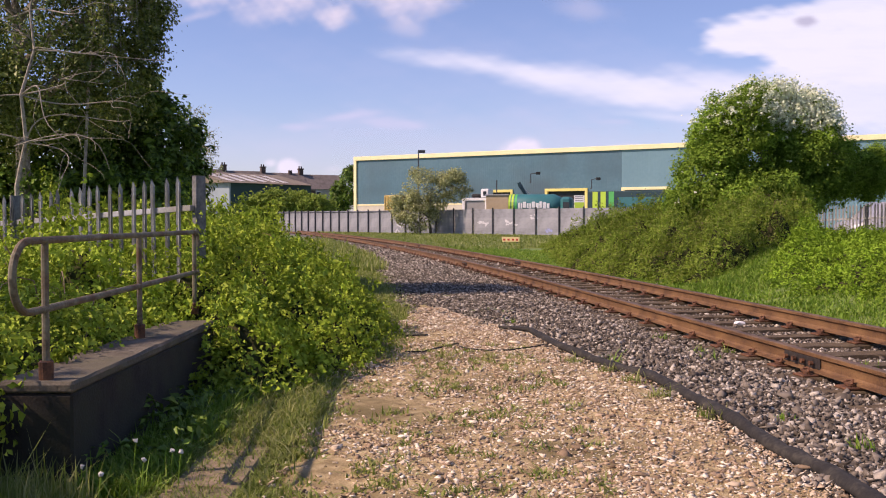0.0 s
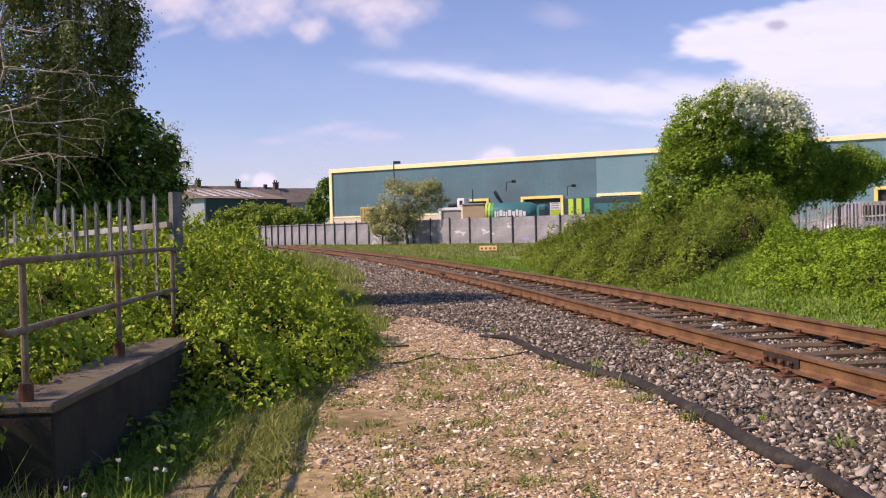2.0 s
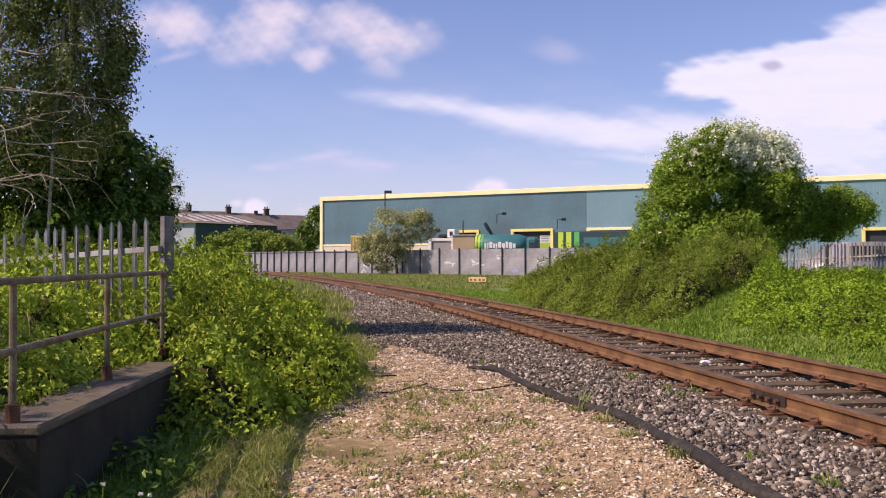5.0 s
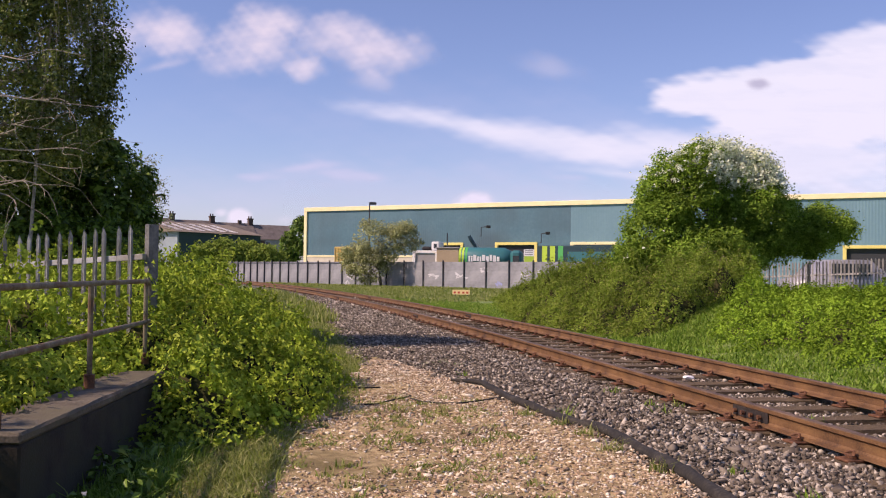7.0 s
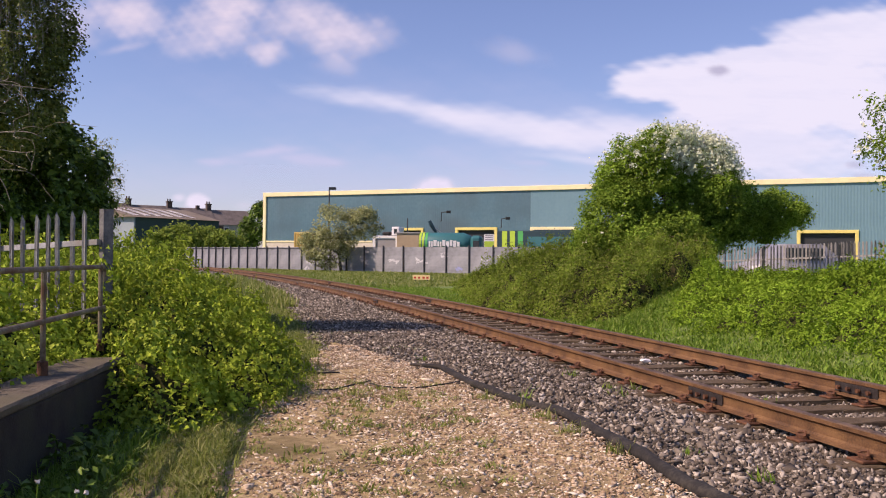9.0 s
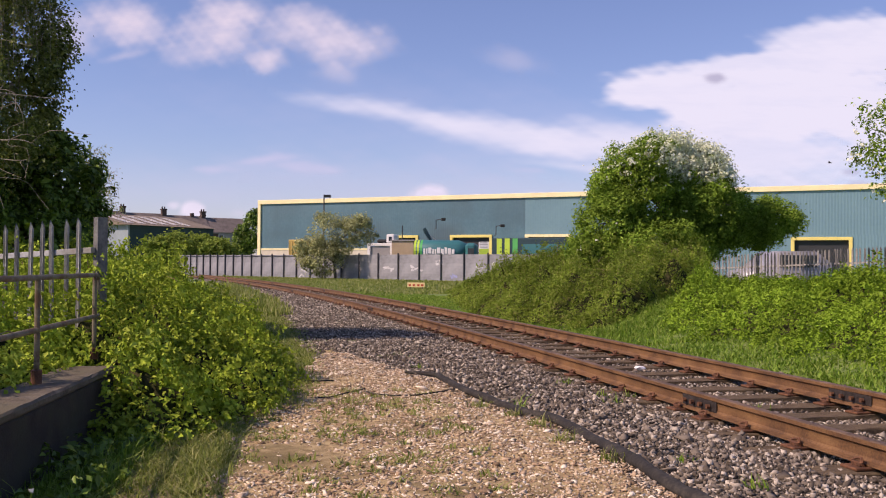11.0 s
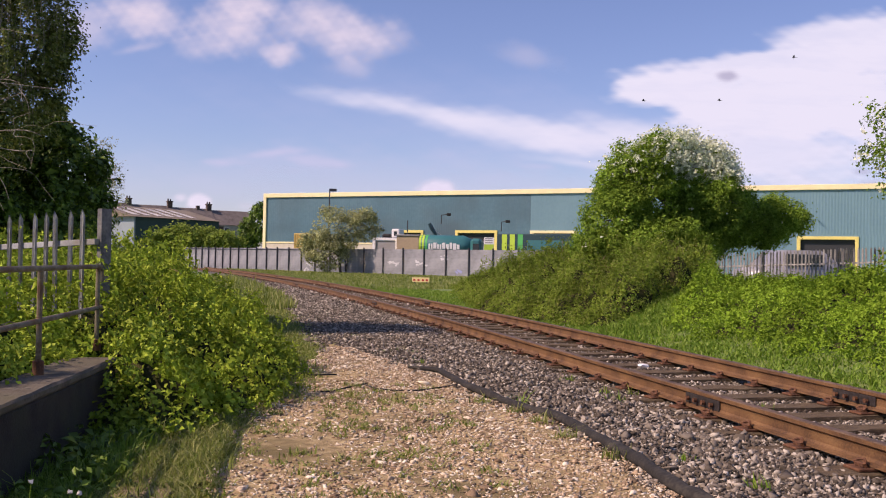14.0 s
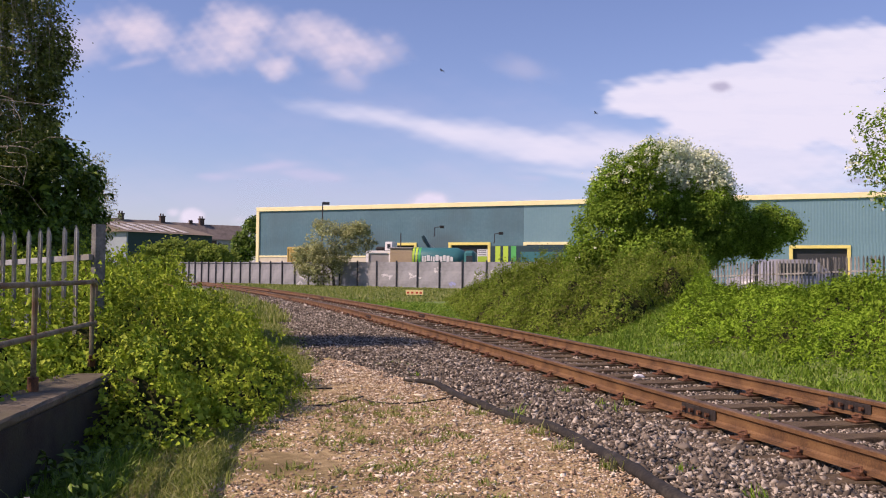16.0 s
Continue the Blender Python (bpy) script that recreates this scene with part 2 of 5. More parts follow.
def leaf_mesh(name, centres, normals, sizes, mat, width=0.62, fold=0.18, r=rng, wild=0.55):
    """Folded pointed leaves: two quads each side of a midrib, as a loose piece each."""
    n = len(centres)
    nrm = normals + r.normal(0, wild, (n, 3))
    nrm /= np.linalg.norm(nrm, axis=1, keepdims=True) + 1e-9
    a = np.cross(nrm, r.normal(0, 1, (n, 3)))
    a /= np.linalg.norm(a, axis=1, keepdims=True) + 1e-9
    b = np.cross(nrm, a)
    s = sizes[:, None]
    base, tip = centres - a * s * 0.5, centres + a * s * 0.5 - nrm * s * 0.08
    left, right = centres + b * s * width * 0.5 + nrm * s * fold, centres - b * s * width * 0.5 + nrm * s * fold
    v = np.stack([base, left, tip, right], 1).reshape(-1, 3)
    i = np.arange(n)[:, None] * 4
    f = np.concatenate([i + [[0, 2, 1]], i + [[0, 3, 2]]], 1).reshape(-1, 3)
    return new_mesh(name, v, f, mat)


def stone_mesh(name, centres, sizes, mat, r=rng, flat=0.66, jag=0.46):
    """Angular stones: squashed, jittered octahedra with a cut top."""
    n = len(centres)
    t = np.array([(1, 0, 0), (-1, 0, 0), (0, 1, 0), (0, -1, 0), (0.45, 0.4, 0.75), (-0.5, 0.35, 0.7), (-0.3, -0.5, 0.75), (0.45, -0.45, 0.65), (0, 0, -0.8)])
    fc = np.array([(4, 5, 6), (4, 6, 7), (0, 2, 4), (2, 5, 4), (2, 1, 5), (1, 6, 5), (1, 3, 6), (3, 7, 6), (3, 0, 7), (0, 4, 7), (0, 8, 2), (2, 8, 1), (1, 8, 3), (3, 8, 0)])
    v = t[None] * (1 + r.normal(0, jag, (n, 9, 3)))
    v = v * (sizes[:, None, None] * 0.5 * r.uniform(0.55, 1.4, (n, 1, 3)) * [1, 1, flat])
    q = r.normal(0, 1, (n, 4)) * [1, 0.35 * flat, 0.35 * flat, 1]
    q /= np.linalg.norm(q, axis=1, keepdims=True)
    w, x, y, z = q.T
    rot = np.stack([1 - 2 * (y * y + z * z), 2 * (x * y - z * w), 2 * (x * z + y * w), 2 * (x * y + z * w), 1 - 2 * (x * x + z * z), 2 * (y * z - x * w), 2 * (x * z - y * w), 2 * (y * z + x * w), 1 - 2 * (x * x + y * y)], 1).reshape(n, 3, 3)
    v = np.einsum("nij,nkj->nki", rot, v) + centres[:, None]
    f = (np.arange(n)[:, None, None] * 9 + fc[None]).reshape(-1, 3)
    return new_mesh(name, v.reshape(-1, 3), f, mat)


def blade_mesh(name, roots, heights, mat, width=0.008, lean=0.35, r=rng):
    """Grass blades bent over in two steps."""
    n = len(roots)
    ang = r.uniform(0, 2 * np.pi, n)
    side = np.stack([np.cos(ang), np.sin(ang), 0 * ang], 1) * (width * r.uniform(0.6, 1.4, n))[:, None]
    way = np.stack([np.cos(ang + 1.57 + r.normal(0, 0.5, n)), np.sin(ang + 1.57 + r.normal(0, 0.5, n)), 0 * ang], 1) * (heights * np.abs(r.normal(0, lean, n)))[:, None]
    up = np.stack([0 * ang, 0 * ang, heights], 1)
    v = np.stack([roots - side, roots + side, roots + up * 0.6 + way * 0.4 + side * 0.7, roots + up * 0.6 + way * 0.4 - side * 0.7, roots + up * 0.95 + way * 1.1], 1).reshape(-1, 3)
    i = np.arange(n)[:, None] * 5
    f = np.concatenate([i + [[0, 1, 2]], i + [[0, 2, 3]], i + [[3, 2, 4]]], 1).reshape(-1, 3)
    return new_mesh(name, v, f, mat)


# ---- the lie of the land ----
def track_x(y):
    s = np.asarray(y) / 50.0
    return 4.7225 - 4.6662 * s - 3.1351 * s * s + 0.2889 * s ** 3


def track_slope(y):
    s = np.asarray(y) / 50.0
    return (-4.6662 - 6.2702 * s + 0.8667 * s * s) / 50.0


def bank(x, y):
    """Height of the bank on the far side of the track."""
    u = np.asarray(x) - track_x(y)
    top = 0.65 * (1 - smooth01(24, 46, y))
    return top * smooth01(2.0, 5.2, u)


def ground_z(x, y):
    x, y = np.asarray(x, float), np.asarray(y, float)
    u = x - track_x(np.clip(y, -30, 110))
    bed = -0.16 * (1 - smooth01(1.6, 2.3, np.abs(u))) * (1 - smooth01(100, 112, y))
    near = 1 - smooth01(40, 80, np.hypot(x, y))
    return bank(x, np.clip(y, -40, 200)) + bed + near * 0.02 * fnoise(x, y, 1.3, 3) - 0.02


def grid_sheet(name, xs, ys, zf, mat):
    """A sheet over lines xs by ys with heights zf(x, y)."""
    X, Y = np.meshgrid(xs, ys)
    V = np.stack([X, Y, zf(X, Y)], -1).reshape(-1, 3)
    i = np.arange(len(ys) - 1)[:, None] * len(xs) + np.arange(len(xs) - 1)
    F = np.stack([i, i + 1, i + len(xs) + 1, i + len(xs)], -1).reshape(-1, 4)
    return new_mesh(name, V, F, mat, True)


def lines(*spans):
    out = []
    for a, b, n in spans:
        out += list(np.linspace(a, b, n, endpoint=False))
    return np.array(out + [spans[-1][1]])


gx = lines((-4000, -300, 8), (-300, -40, 12), (-40, -10, 20), (-10, 14, 120), (14, 40, 20), (40, 300, 12), (300, 4000, 8))
gy = lines((-3000, -100, 6), (-100, -4, 10), (-4, 50, 180), (50, 130, 40), (130, 400, 12), (400, 4500, 10))
tagged(part("ground", grid_sheet("ground", gx, gy, ground_z, M_FIELD)), "rough grassy ground beside the railway", "ground", kind="structure")


def strip_sheet(name, left, right, ys, across, zf, mat):
    """A sheet between two side lines given as functions of y."""
    ys = np.asarray(ys)
    l, r = left(ys), right(ys)
    s = np.linspace(0, 1, across)
    X = l[:, None] + (r - l)[:, None] * s
    Y = np.repeat(ys[:, None], across, 1)
    V = np.stack([X, Y, zf(X, Y, np.broadcast_to(s, X.shape))], -1).reshape(-1, 3)
    i = np.arange(len(ys) - 1)[:, None] * across + np.arange(across - 1)
    F = np.stack([i, i + 1, i + across + 1, i + across], -1).reshape(-1, 4)
    return new_mesh(name, V, F, mat, True)


# side lines: gravel path on the camera's side, ballast along the track
def path_left(y):
    return np.interp(y, [-3, 3, 5, 7, 9, 11.5, 14], [-0.9, -0.85, -0.85, -0.95, -0.75, -0.5, -0.3]) + 0.05 * fnoise(y, y, 0.35, 2)


def path_right(y):
    return np.interp(y, [-3, 2, 4.42, 4.61, 4.79, 5.04, 5.43, 5.92, 6.48, 7.51, 7.87, 8.56, 9.2, 9.73, 10.56, 10.93, 14], [1.6, 1.74, 1.89, 1.89, 1.87, 1.82, 1.8, 1.79, 1.76, 1.64, 1.49, 1.31, 1.16, 1.11, 0.99, 0.67, -0.25]) + 0.02 * fnoise(y, y, 0.4, 4)


def ballast_left(y):
    return np.interp(y, [-30, -3, 2, 4.42, 4.61, 4.79, 5.04, 5.43, 5.92, 6.48, 7.51, 7.87, 8.56, 9.2, 9.73, 10.56, 10.93, 13, 16, 21, 30, 44, 60, 80, 110], [1.2, 1.4, 1.69, 1.81, 1.81, 1.79, 1.74, 1.72, 1.71, 1.68, 1.56, 1.41, 1.23, 1.08, 1.03, 0.91, 0.59, -0.4, -0.75, -1.25, -2.2, -4.3, -7.2, -11.8, -20]) + 0.04 * fnoise(y, y, 0.5, 5)


def ballast_right(y):
    return track_x(y) + 1.75 + 0.08 * fnoise(y, y, 0.6, 6)


def bed_z(x, y):
    u = np.abs(x - track_x(y))
    return -0.072 + 0.062 * smooth01(1.0, 2.0, u) + 0.020 * smooth01(0.86, 1.05, u) * (1 - smooth01(1.3, 1.9, u)) - 0.05 * smooth01(1.55, 1.8, x - track_x(y)) + 0.012 * fnoise(x, y, 0.25, 1)


def path_z(x, y):
    return 0.012 + 0.008 * fnoise(x, y, 0.5, 8)


def feather(s):
    """Sinks a sheet's two edges below what lies beside it."""
    return -0.05 * (1 - smooth01(0, 0.06, s)) - 0.05 * smooth01(0.94, 1, s)


tagged(part("gravel_path", strip_sheet("gravel_path", path_left, path_right, lines((-30, -3, 40), (-3, 14, 120)), 30, lambda x, y, s: path_z(x, y) + feather(s), M_PATH)), "pinkish crushed-stone path with sparse weeds", "path", kind="structure")
tagged(part("ballast", strip_sheet("ballast", ballast_left, ballast_right, lines((-30, -3, 60), (-3, 40, 260), (40, 110, 100)), 44, lambda x, y, s: bed_z(x, y) + feather(s), M_BALLASTBED)), "grey stone railway ballast", "ballast", kind="structure")


def sleeper_rows():
    ys, y0 = [], 8.25 - 18.27 * 3
    while y0 < 100:
        gaps = [0.26, 0.6] + [0.7] * 23 + [0.6, 0.26]
        k = 18.27 / sum(gaps)
        y = y0
        for g in gaps[:-1]:
            y += g * k
            ys.append(y)
        y0 += 18.27
    return [y for y in ys if -29 < y < 100]


SLEEPER_Y = np.array(sleeper_rows())


def scatter(n, y0, y1, left, right, power=1.0, r=rng):
    """Points between two side lines, denser towards y0."""
    y = y0 + (y1 - y0) * r.uniform(0, 1, n) ** power
    l, rr = left(y), right(y)
    return l + (rr - l) * r.uniform(0, 1, n), y


def stones(name, n, y0, y1, left, right, zf, size, mat, label, power, sink=0.2, spread=0.32, clear=False, flat=0.75, thin=None):
    x, y = scatter(n, y0, y1, left, right, power)
    if thin is not None:
        keep = rng.uniform(0, 1, n) < thin(x, y)
        x, y = x[keep], y[keep]
        n = len(x)
    s = size * np.exp(rng.normal(0, spread, n))
    if clear:
        # few stones lie on the timbers
        u = x - track_x(y)
        yy = y + u * track_slope(y)
        gap = np.abs(yy[:, None] - SLEEPER_Y[None]).min(1)
        keep = ~((np.abs(u) < 1.33) & (gap < 0.145) & (rng.uniform(0, 1, n) < np.where(np.abs(u) < 0.8, 0.93, 0.6)))
        x, y, s = x[keep], y[keep], s[keep]
    tagged(part(name, stone_mesh(name, np.stack([x, y, zf(x, y) + s * sink], 1), s, mat, flat=flat)), label, "stones", kind="stuff")


stones("ballast_stones", 110000, 3.2, 27, lambda y: ballast_left(y) - 0.1, ballast_right, bed_z, 0.029, M_STONE, "loose grey and pale ballast stones", 1.6, clear=True)
stones("ballast_stones", 42000, 26, 52, lambda y: ballast_left(y) - 0.1, ballast_right, bed_z, 0.045, M_STONE, "grey ballast stones farther along the track", 1.3, clear=True)
stones("path_stones", 56000, 3.0, 13.5, lambda y: path_left(y), lambda y: path_right(y) + 0.1, path_z, 0.020, M_PEBBLE, "pinkish and white crushed stones on the path", 1.5, 0.05, 0.38, flat=0.42, thin=lambda x, y: np.clip(0.42 + 0.6 * smooth01(-0.6, 1.3, x) + 0.45 * fnoise(x, y, 0.7, 14), 0.08, 1))


# ---- the track ----
GAUGE = 1.505
RAIL_TOP = 0.15


def along(y, off, z):
    g = float(track_slope(y))
    n = math.hypot(1, g)
    return Vector((float(track_x(y)) + off / n, y - off * g / n, z))


def rail_section():
    half = [(0.0, 0.159), (0.028, 0.158), (0.035, 0.150), (0.034, 0.122), (0.014, 0.108), (0.010, 0.085), (0.011, 0.04), (0.026, 0.022), (0.068, 0.011), (0.070, 0.0)]
    return [(-x, z) for x, z in half[::-1]] + half[1:]


def rail(off, cant, label):
    root = thing("rail", label, "rail", along(8.3, off, 0), group="running rails")
    inv = Vector(root.location)
    sec = rail_section()
    ys = lines((-30, -6, 20), (-6, 40, 92), (40, 108, 68))
    bm, rings = bmesh.new(), []
    for y in ys:
        g = float(track_slope(y))
        n = math.hypot(1, g)
        c = along(y, off, RAIL_TOP + cant - 0.159) - inv
        rings.append([bm.verts.new(c + Vector((x / n, -x * g / n, z))) for x, z in sec])
    for a, b in zip(rings, rings[1:]):
        for k in range(len(sec) - 1):
            f = bm.faces.new((a[k], a[k + 1], b[k + 1], b[k]))
            f.material_index = 1 if min(sec[k][1], sec[k + 1][1]) > 0.149 else 0
    me = bpy.data.meshes.new("rail_bar")
    bmesh.ops.recalc_face_normals(bm, faces=bm.faces)
    bm.to_mesh(me), bm.free()
    me.materials.append(M_RAIL), me.materials.append(M_RAILTOP)
    part("rail_bar", me, None, root, "rust-brown steel rail with dull head")
    for yj in (8.25, 26.5, 44.8, 63.0):
        g = math.degrees(math.atan(float(track_slope(yj))))
        for s in (-1, 1):
            bm = bmesh.new()
            add_box(bm, (s * 0.016 - 0.014, -0.31, 0.022), (s * 0.016 + 0.014 + 0.012 * s, 0.31, 0.118), 0.006)
            fp = part("fishplate", bm, M_FISH, root, "dark greased fishplate")
            fp.matrix_local = Matrix.Translation(along(yj, off, RAIL_TOP + cant - 0.159) - inv) @ pose(0, 0, 0, 0, 0, -g)
            for k in range(4):
                bb = bmesh.new()
                bmesh.ops.create_cone(bb, segments=6, radius1=0.022, radius2=0.02, depth=0.03, cap_ends=True, matrix=pose(s * 0.058, -0.22 + 0.147 * k, 0.07, 0, 90, 0))
                part("bolt", bb, M_CHAIR, fp)


rail(-GAUGE / 2, 0.0, "rusty steel running rail on baseplates")
rail(GAUGE / 2, 0.02, "rusty steel running rail beside the grassy bank")


def clip_mesh():
    pts = [(0, -0.05, 0.02), (0.02, -0.055, 0.045), (0.0, -0.03, 0.062), (-0.02, 0.0, 0.066), (0.0, 0.03, 0.062), (0.02, 0.055, 0.045), (0, 0.05, 0.02)]
    me = bpy.data.meshes.new("clip")
    bm = tube(pts, 0.011, 6)
    bm.to_mesh(me), bm.free()
    me.materials.append(M_CHAIR)
    return me


def plate_mesh():
    bm = box((-0.17, -0.085, 0.0), (0.17, 0.085, 0.02), 0.005)
    add_box(bm, (-0.115, -0.045, 0.018), (-0.08, 0.045, 0.05), 0.006)
    add_box(bm, (0.08, -0.045, 0.018), (0.115, 0.045, 0.05), 0.006)
    me = bpy.data.meshes.new("baseplate")
    bm.to_mesh(me), bm.free()
    me.materials.append(M_CHAIR)
    return me


def sleeper_mesh(seed):
    r = random.Random(seed)
    bm = box((-1.3, -0.127, -0.14), (1.3, 0.127, 0.0), 0.008)
    bmesh.ops.subdivide_edges(bm, edges=[e for e in bm.edges if abs(e.verts[0].co.x - e.verts[1].co.x) > 1], cuts=9)
    for v in bm.verts:
        v.co += Vector((0, r.uniform(-0.008, 0.008), r.uniform(-0.008, 0.004)))
    me = bpy.data.meshes.new("timber")
    bm.to_mesh(me), bm.free()
    me.materials.append(M_SLEEPER)
    return me


CLIP, PLATE, TIMBERS = clip_mesh(), plate_mesh(), [sleeper_mesh(i) for i in range(6)]


def sleepers():
    r = random.Random(3)
    for y in SLEEPER_Y:
        y = float(y)
        g = math.degrees(math.atan(float(track_slope(y))))
        p = along(y, 0, RAIL_TOP - 0.159 - 0.02)
        root = new("sleeper", TIMBERS[r.randrange(6)])
        root.matrix_world = Matrix.Translation(p) @ pose(r.uniform(-0.03, 0.03), 0, r.uniform(-0.006, 0.002), 0, -0.4, -g + r.uniform(-0.8, 0.8))
        tagged(root, "dark weathered timber sleeper bedded in ballast", "sleeper", "sleepers under the track")
        for s in (-1, 1):
            pl = part("baseplate", PLATE, None, root)
            pl.matrix_local = pose(s * GAUGE / 2, 0, 0.0)
            if y < 45:
                for c in (-1, 1):
                    cl = part("rail_clip", CLIP, None, pl)
                    cl.matrix_local = pose(c * 0.088, 0, 0.0, 0, 0, 180 if c < 0 else 0)


sleepers()


# ---- plants ----
M_CANE = surface("bramble_cane", [(0.13, 0.07, 0.04), (0.22, 0.14, 0.08), (0.32, 0.24, 0.16)], 9, 0.7, 0.2)

def sprays(c, nrm, radius, per, r):
    """Turns shoot tips into small domes of leaves round each tip."""
    n = len(c) * per
    c, nrm = np.repeat(c, per, 0), np.repeat(nrm, per, 0)
    d = r.normal(0, 1, (n, 3)) + nrm * 0.9
    d /= np.linalg.norm(d, axis=1, keepdims=True) + 1e-9
    big = np.repeat(np.exp(r.normal(0, 0.3, n // per)), per) * radius
    c = c + d * (big * r.uniform(0.35, 1.0, n))[:, None]
    m = d * 0.7 + nrm * 0.5 + [0, 0, 0.25]
    return c, m / (np.linalg.norm(m, axis=1, keepdims=True) + 1e-9)


def thicket(name, label, hf, x0, x1, y0, y1, density, size, mat, cell=0.12, layers=0.16, mask=None, mat2=None, base=ground_z, seed=1, category="bush", canes=45, rough=1.0, grain=1.0, wild=0.35, clump=0.085, per=8):
    """A dense low bush over an area: a core coloured as shade under a cover of single leaves."""
    r = np.random.default_rng(seed)
    root = thing(name, label, category)
    xs, ys = np.arange(x0, x1 + cell, cell), np.arange(y0, y1 + cell, cell)

    def top(x, y):
        h = hf(x, y)
        lump = 0.22 * fnoise(x, y, 0.75 * grain, seed) + 0.19 * fnoise(x, y, 0.3 * grain, seed + 2) + 0.08 * fnoise(x, y, 0.13 * grain, seed + 4)
        lump = lump * rough
        return np.where(h > 0.02, h * (1 + 0.5 * lump) + lump * np.minimum(h * 1.5, 0.9), h)

    # closed dark sheet below the leaf tops, in place of deep shade
    core = grid_sheet("shade_core", xs, ys, lambda x, y: base(x, y) - 0.06 + 0.80 * np.maximum(top(x, y) - 0.09, -0.3), M_UNDER)
    part("shade_core", core, None, root, "dark sheet standing in for shade between leaves")
    n = int(density * (x1 - x0) * (y1 - y0) / per)
    x, y = r.uniform(x0, x1, n), r.uniform(y0, y1, n)
    e = 0.06
    h = top(x, y)
    gx_, gy_ = (top(x + e, y) - h) / e, (top(x, y + e) - h) / e
    # steep flanks get as many leaves for their area as flat tops
    steep = np.sqrt(1 + gx_ ** 2 + gy_ ** 2)
    keep = (h > 0.03) & (r.uniform(0, 3.2, n) < steep)
    x, y, h, gx_, gy_ = x[keep], y[keep], h[keep], gx_[keep], gy_[keep]
    n = len(x)
    # shoots stand at uneven heights, a few well clear of the rest
    z = base(x, y) + h - layers * r.uniform(-0.3, 1.0, n) + 0.5 * layers * np.maximum(r.normal(0, 0.6, n), 0)
    nrm = np.stack([-gx_, -gy_, np.ones(n) * 0.9], 1)
    nrm /= np.linalg.norm(nrm, axis=1, keepdims=True)
    c = np.stack([x, y, z], 1)
    c[:, :2] += nrm[:, :2] * r.uniform(-0.05, 0.08, n)[:, None]
    centre = c
    c, nrm = sprays(c, nrm, clump, per, r)
    x, y = c[:, 0], c[:, 1]
    s = size * np.exp(r.normal(0, 0.28, len(c)))
    if canes:
        rr = random.Random(seed)
        bm = bmesh.new()
        made = 0
        while made < canes:
            i = rr.randrange(n)
            a = Vector(centre[i])
            if h[i] < 0.6:
                continue
            ang, L = rr.uniform(0, 6.28), rr.uniform(0.3, 0.7)
            d = Vector((math.cos(ang), math.sin(ang), 0)) * L
            up = rr.uniform(0.05, 0.16)
            tube([a - Vector((0, 0, 0.25)), a + d * 0.2 + Vector((0, 0, up * 0.6)), a + d * 0.5 + Vector((0, 0, up)), a + d * 0.8 + Vector((0, 0, up * 0.6)), a + d + Vector((0, 0, -0.1))], [0.005, 0.005, 0.004, 0.003, 0.002], 4, bm)
            made += 1
        part("cane_tangle", bm, M_CANE, root, "arching brown canes")["kind"] = "stuff"
    if mat2 is None:
        part("leaves", leaf_mesh("leaves", c, nrm, s, mat, r=r, wild=wild), None, root)
    else:
        k = mask(x, y) + np.repeat(r.normal(0, 0.15, n), per) > 0.5
        part("leaves", leaf_mesh("leaves", c[k], nrm[k], s[k], mat, r=r, wild=wild), None, root)
        part("leaves", leaf_mesh("leaves", c[~k], nrm[~k], s[~k], mat2, r=r, wild=wild), None, root)
    return root


# bramble bush that spills past the end of the parapet wall
def bush_h(x, y):
    edge = np.interp(y, [5.6, 6.4, 7.2, 9.2, 11, 14, 18, 24], [-1.6, -1.05, -0.75, -0.5, -0.62, -1.1, -1.65, -2.6]) + 0.12 * fnoise(y, y, 0.5, 3)
    front = smooth01(5.7, 7.6, y - 0.25 * (x + 1.2))
    d = edge - x
    prof = np.interp(d, [-0.01, 0.0, 0.35, 0.9, 1.6, 2.6], [-0.3, 0.03, 0.27, 0.58, 0.86, 1.05])
    grow = np.interp(y, [6, 8, 10, 13, 16, 20, 25], [0.75, 0.92, 0.95, 0.80, 0.72, 0.62, 0.5])
    back = 1 - smooth01(21, 25, y)
    wall = 1 - (1 - smooth01(7.25, 7.7, y)) * (1 - smooth01(-1.78, -1.62, x))
    full = prof * grow * np.maximum(front, 0) * back * wall
    # lower growth behind the railing and along the palisade fence
    near = (1 - smooth01(-2.35, -2.0, x)) * (1 - smooth01(12.5, 14.5, y))
    return full * (1 - near) + np.minimum(full, 0.62) * near - 0.02


thicket("bramble_bush", "sprawling light green bramble bush beside the path", bush_h, -6.2, -0.2, 5.6, 25, 6400, 0.043, M_BRAMBLE, seed=3, rough=1.75, layers=0.22, clump=0.08, per=9, wild=0.45)


# brambles behind the railing
def behind_h(x, y):
    d = -2.02 - x
    prof = np.interp(d, [-0.01, 0.0, 0.3, 1.0, 2.0, 3.5, 5.5], [-0.3, 0.50, 0.66, 0.68, 0.58, 0.48, 0.6])
    ends = smooth01(2.6, 3.4, y) * (1 - smooth01(9.6, 10.6, y))
    return prof * ends * np.interp(y - 0.5 * (x + 3), [3, 5, 7, 9, 11], [1.0, 1.0, 0.95, 0.85, 0.85]) - 0.02


thicket("bramble_bush", "dense brambles behind the rusty railing", behind_h, -7.5, -1.90, 2.6, 10.6, 5400, 0.041, M_BRAMBLE, seed=5, rough=0.34, layers=0.24, clump=0.07)



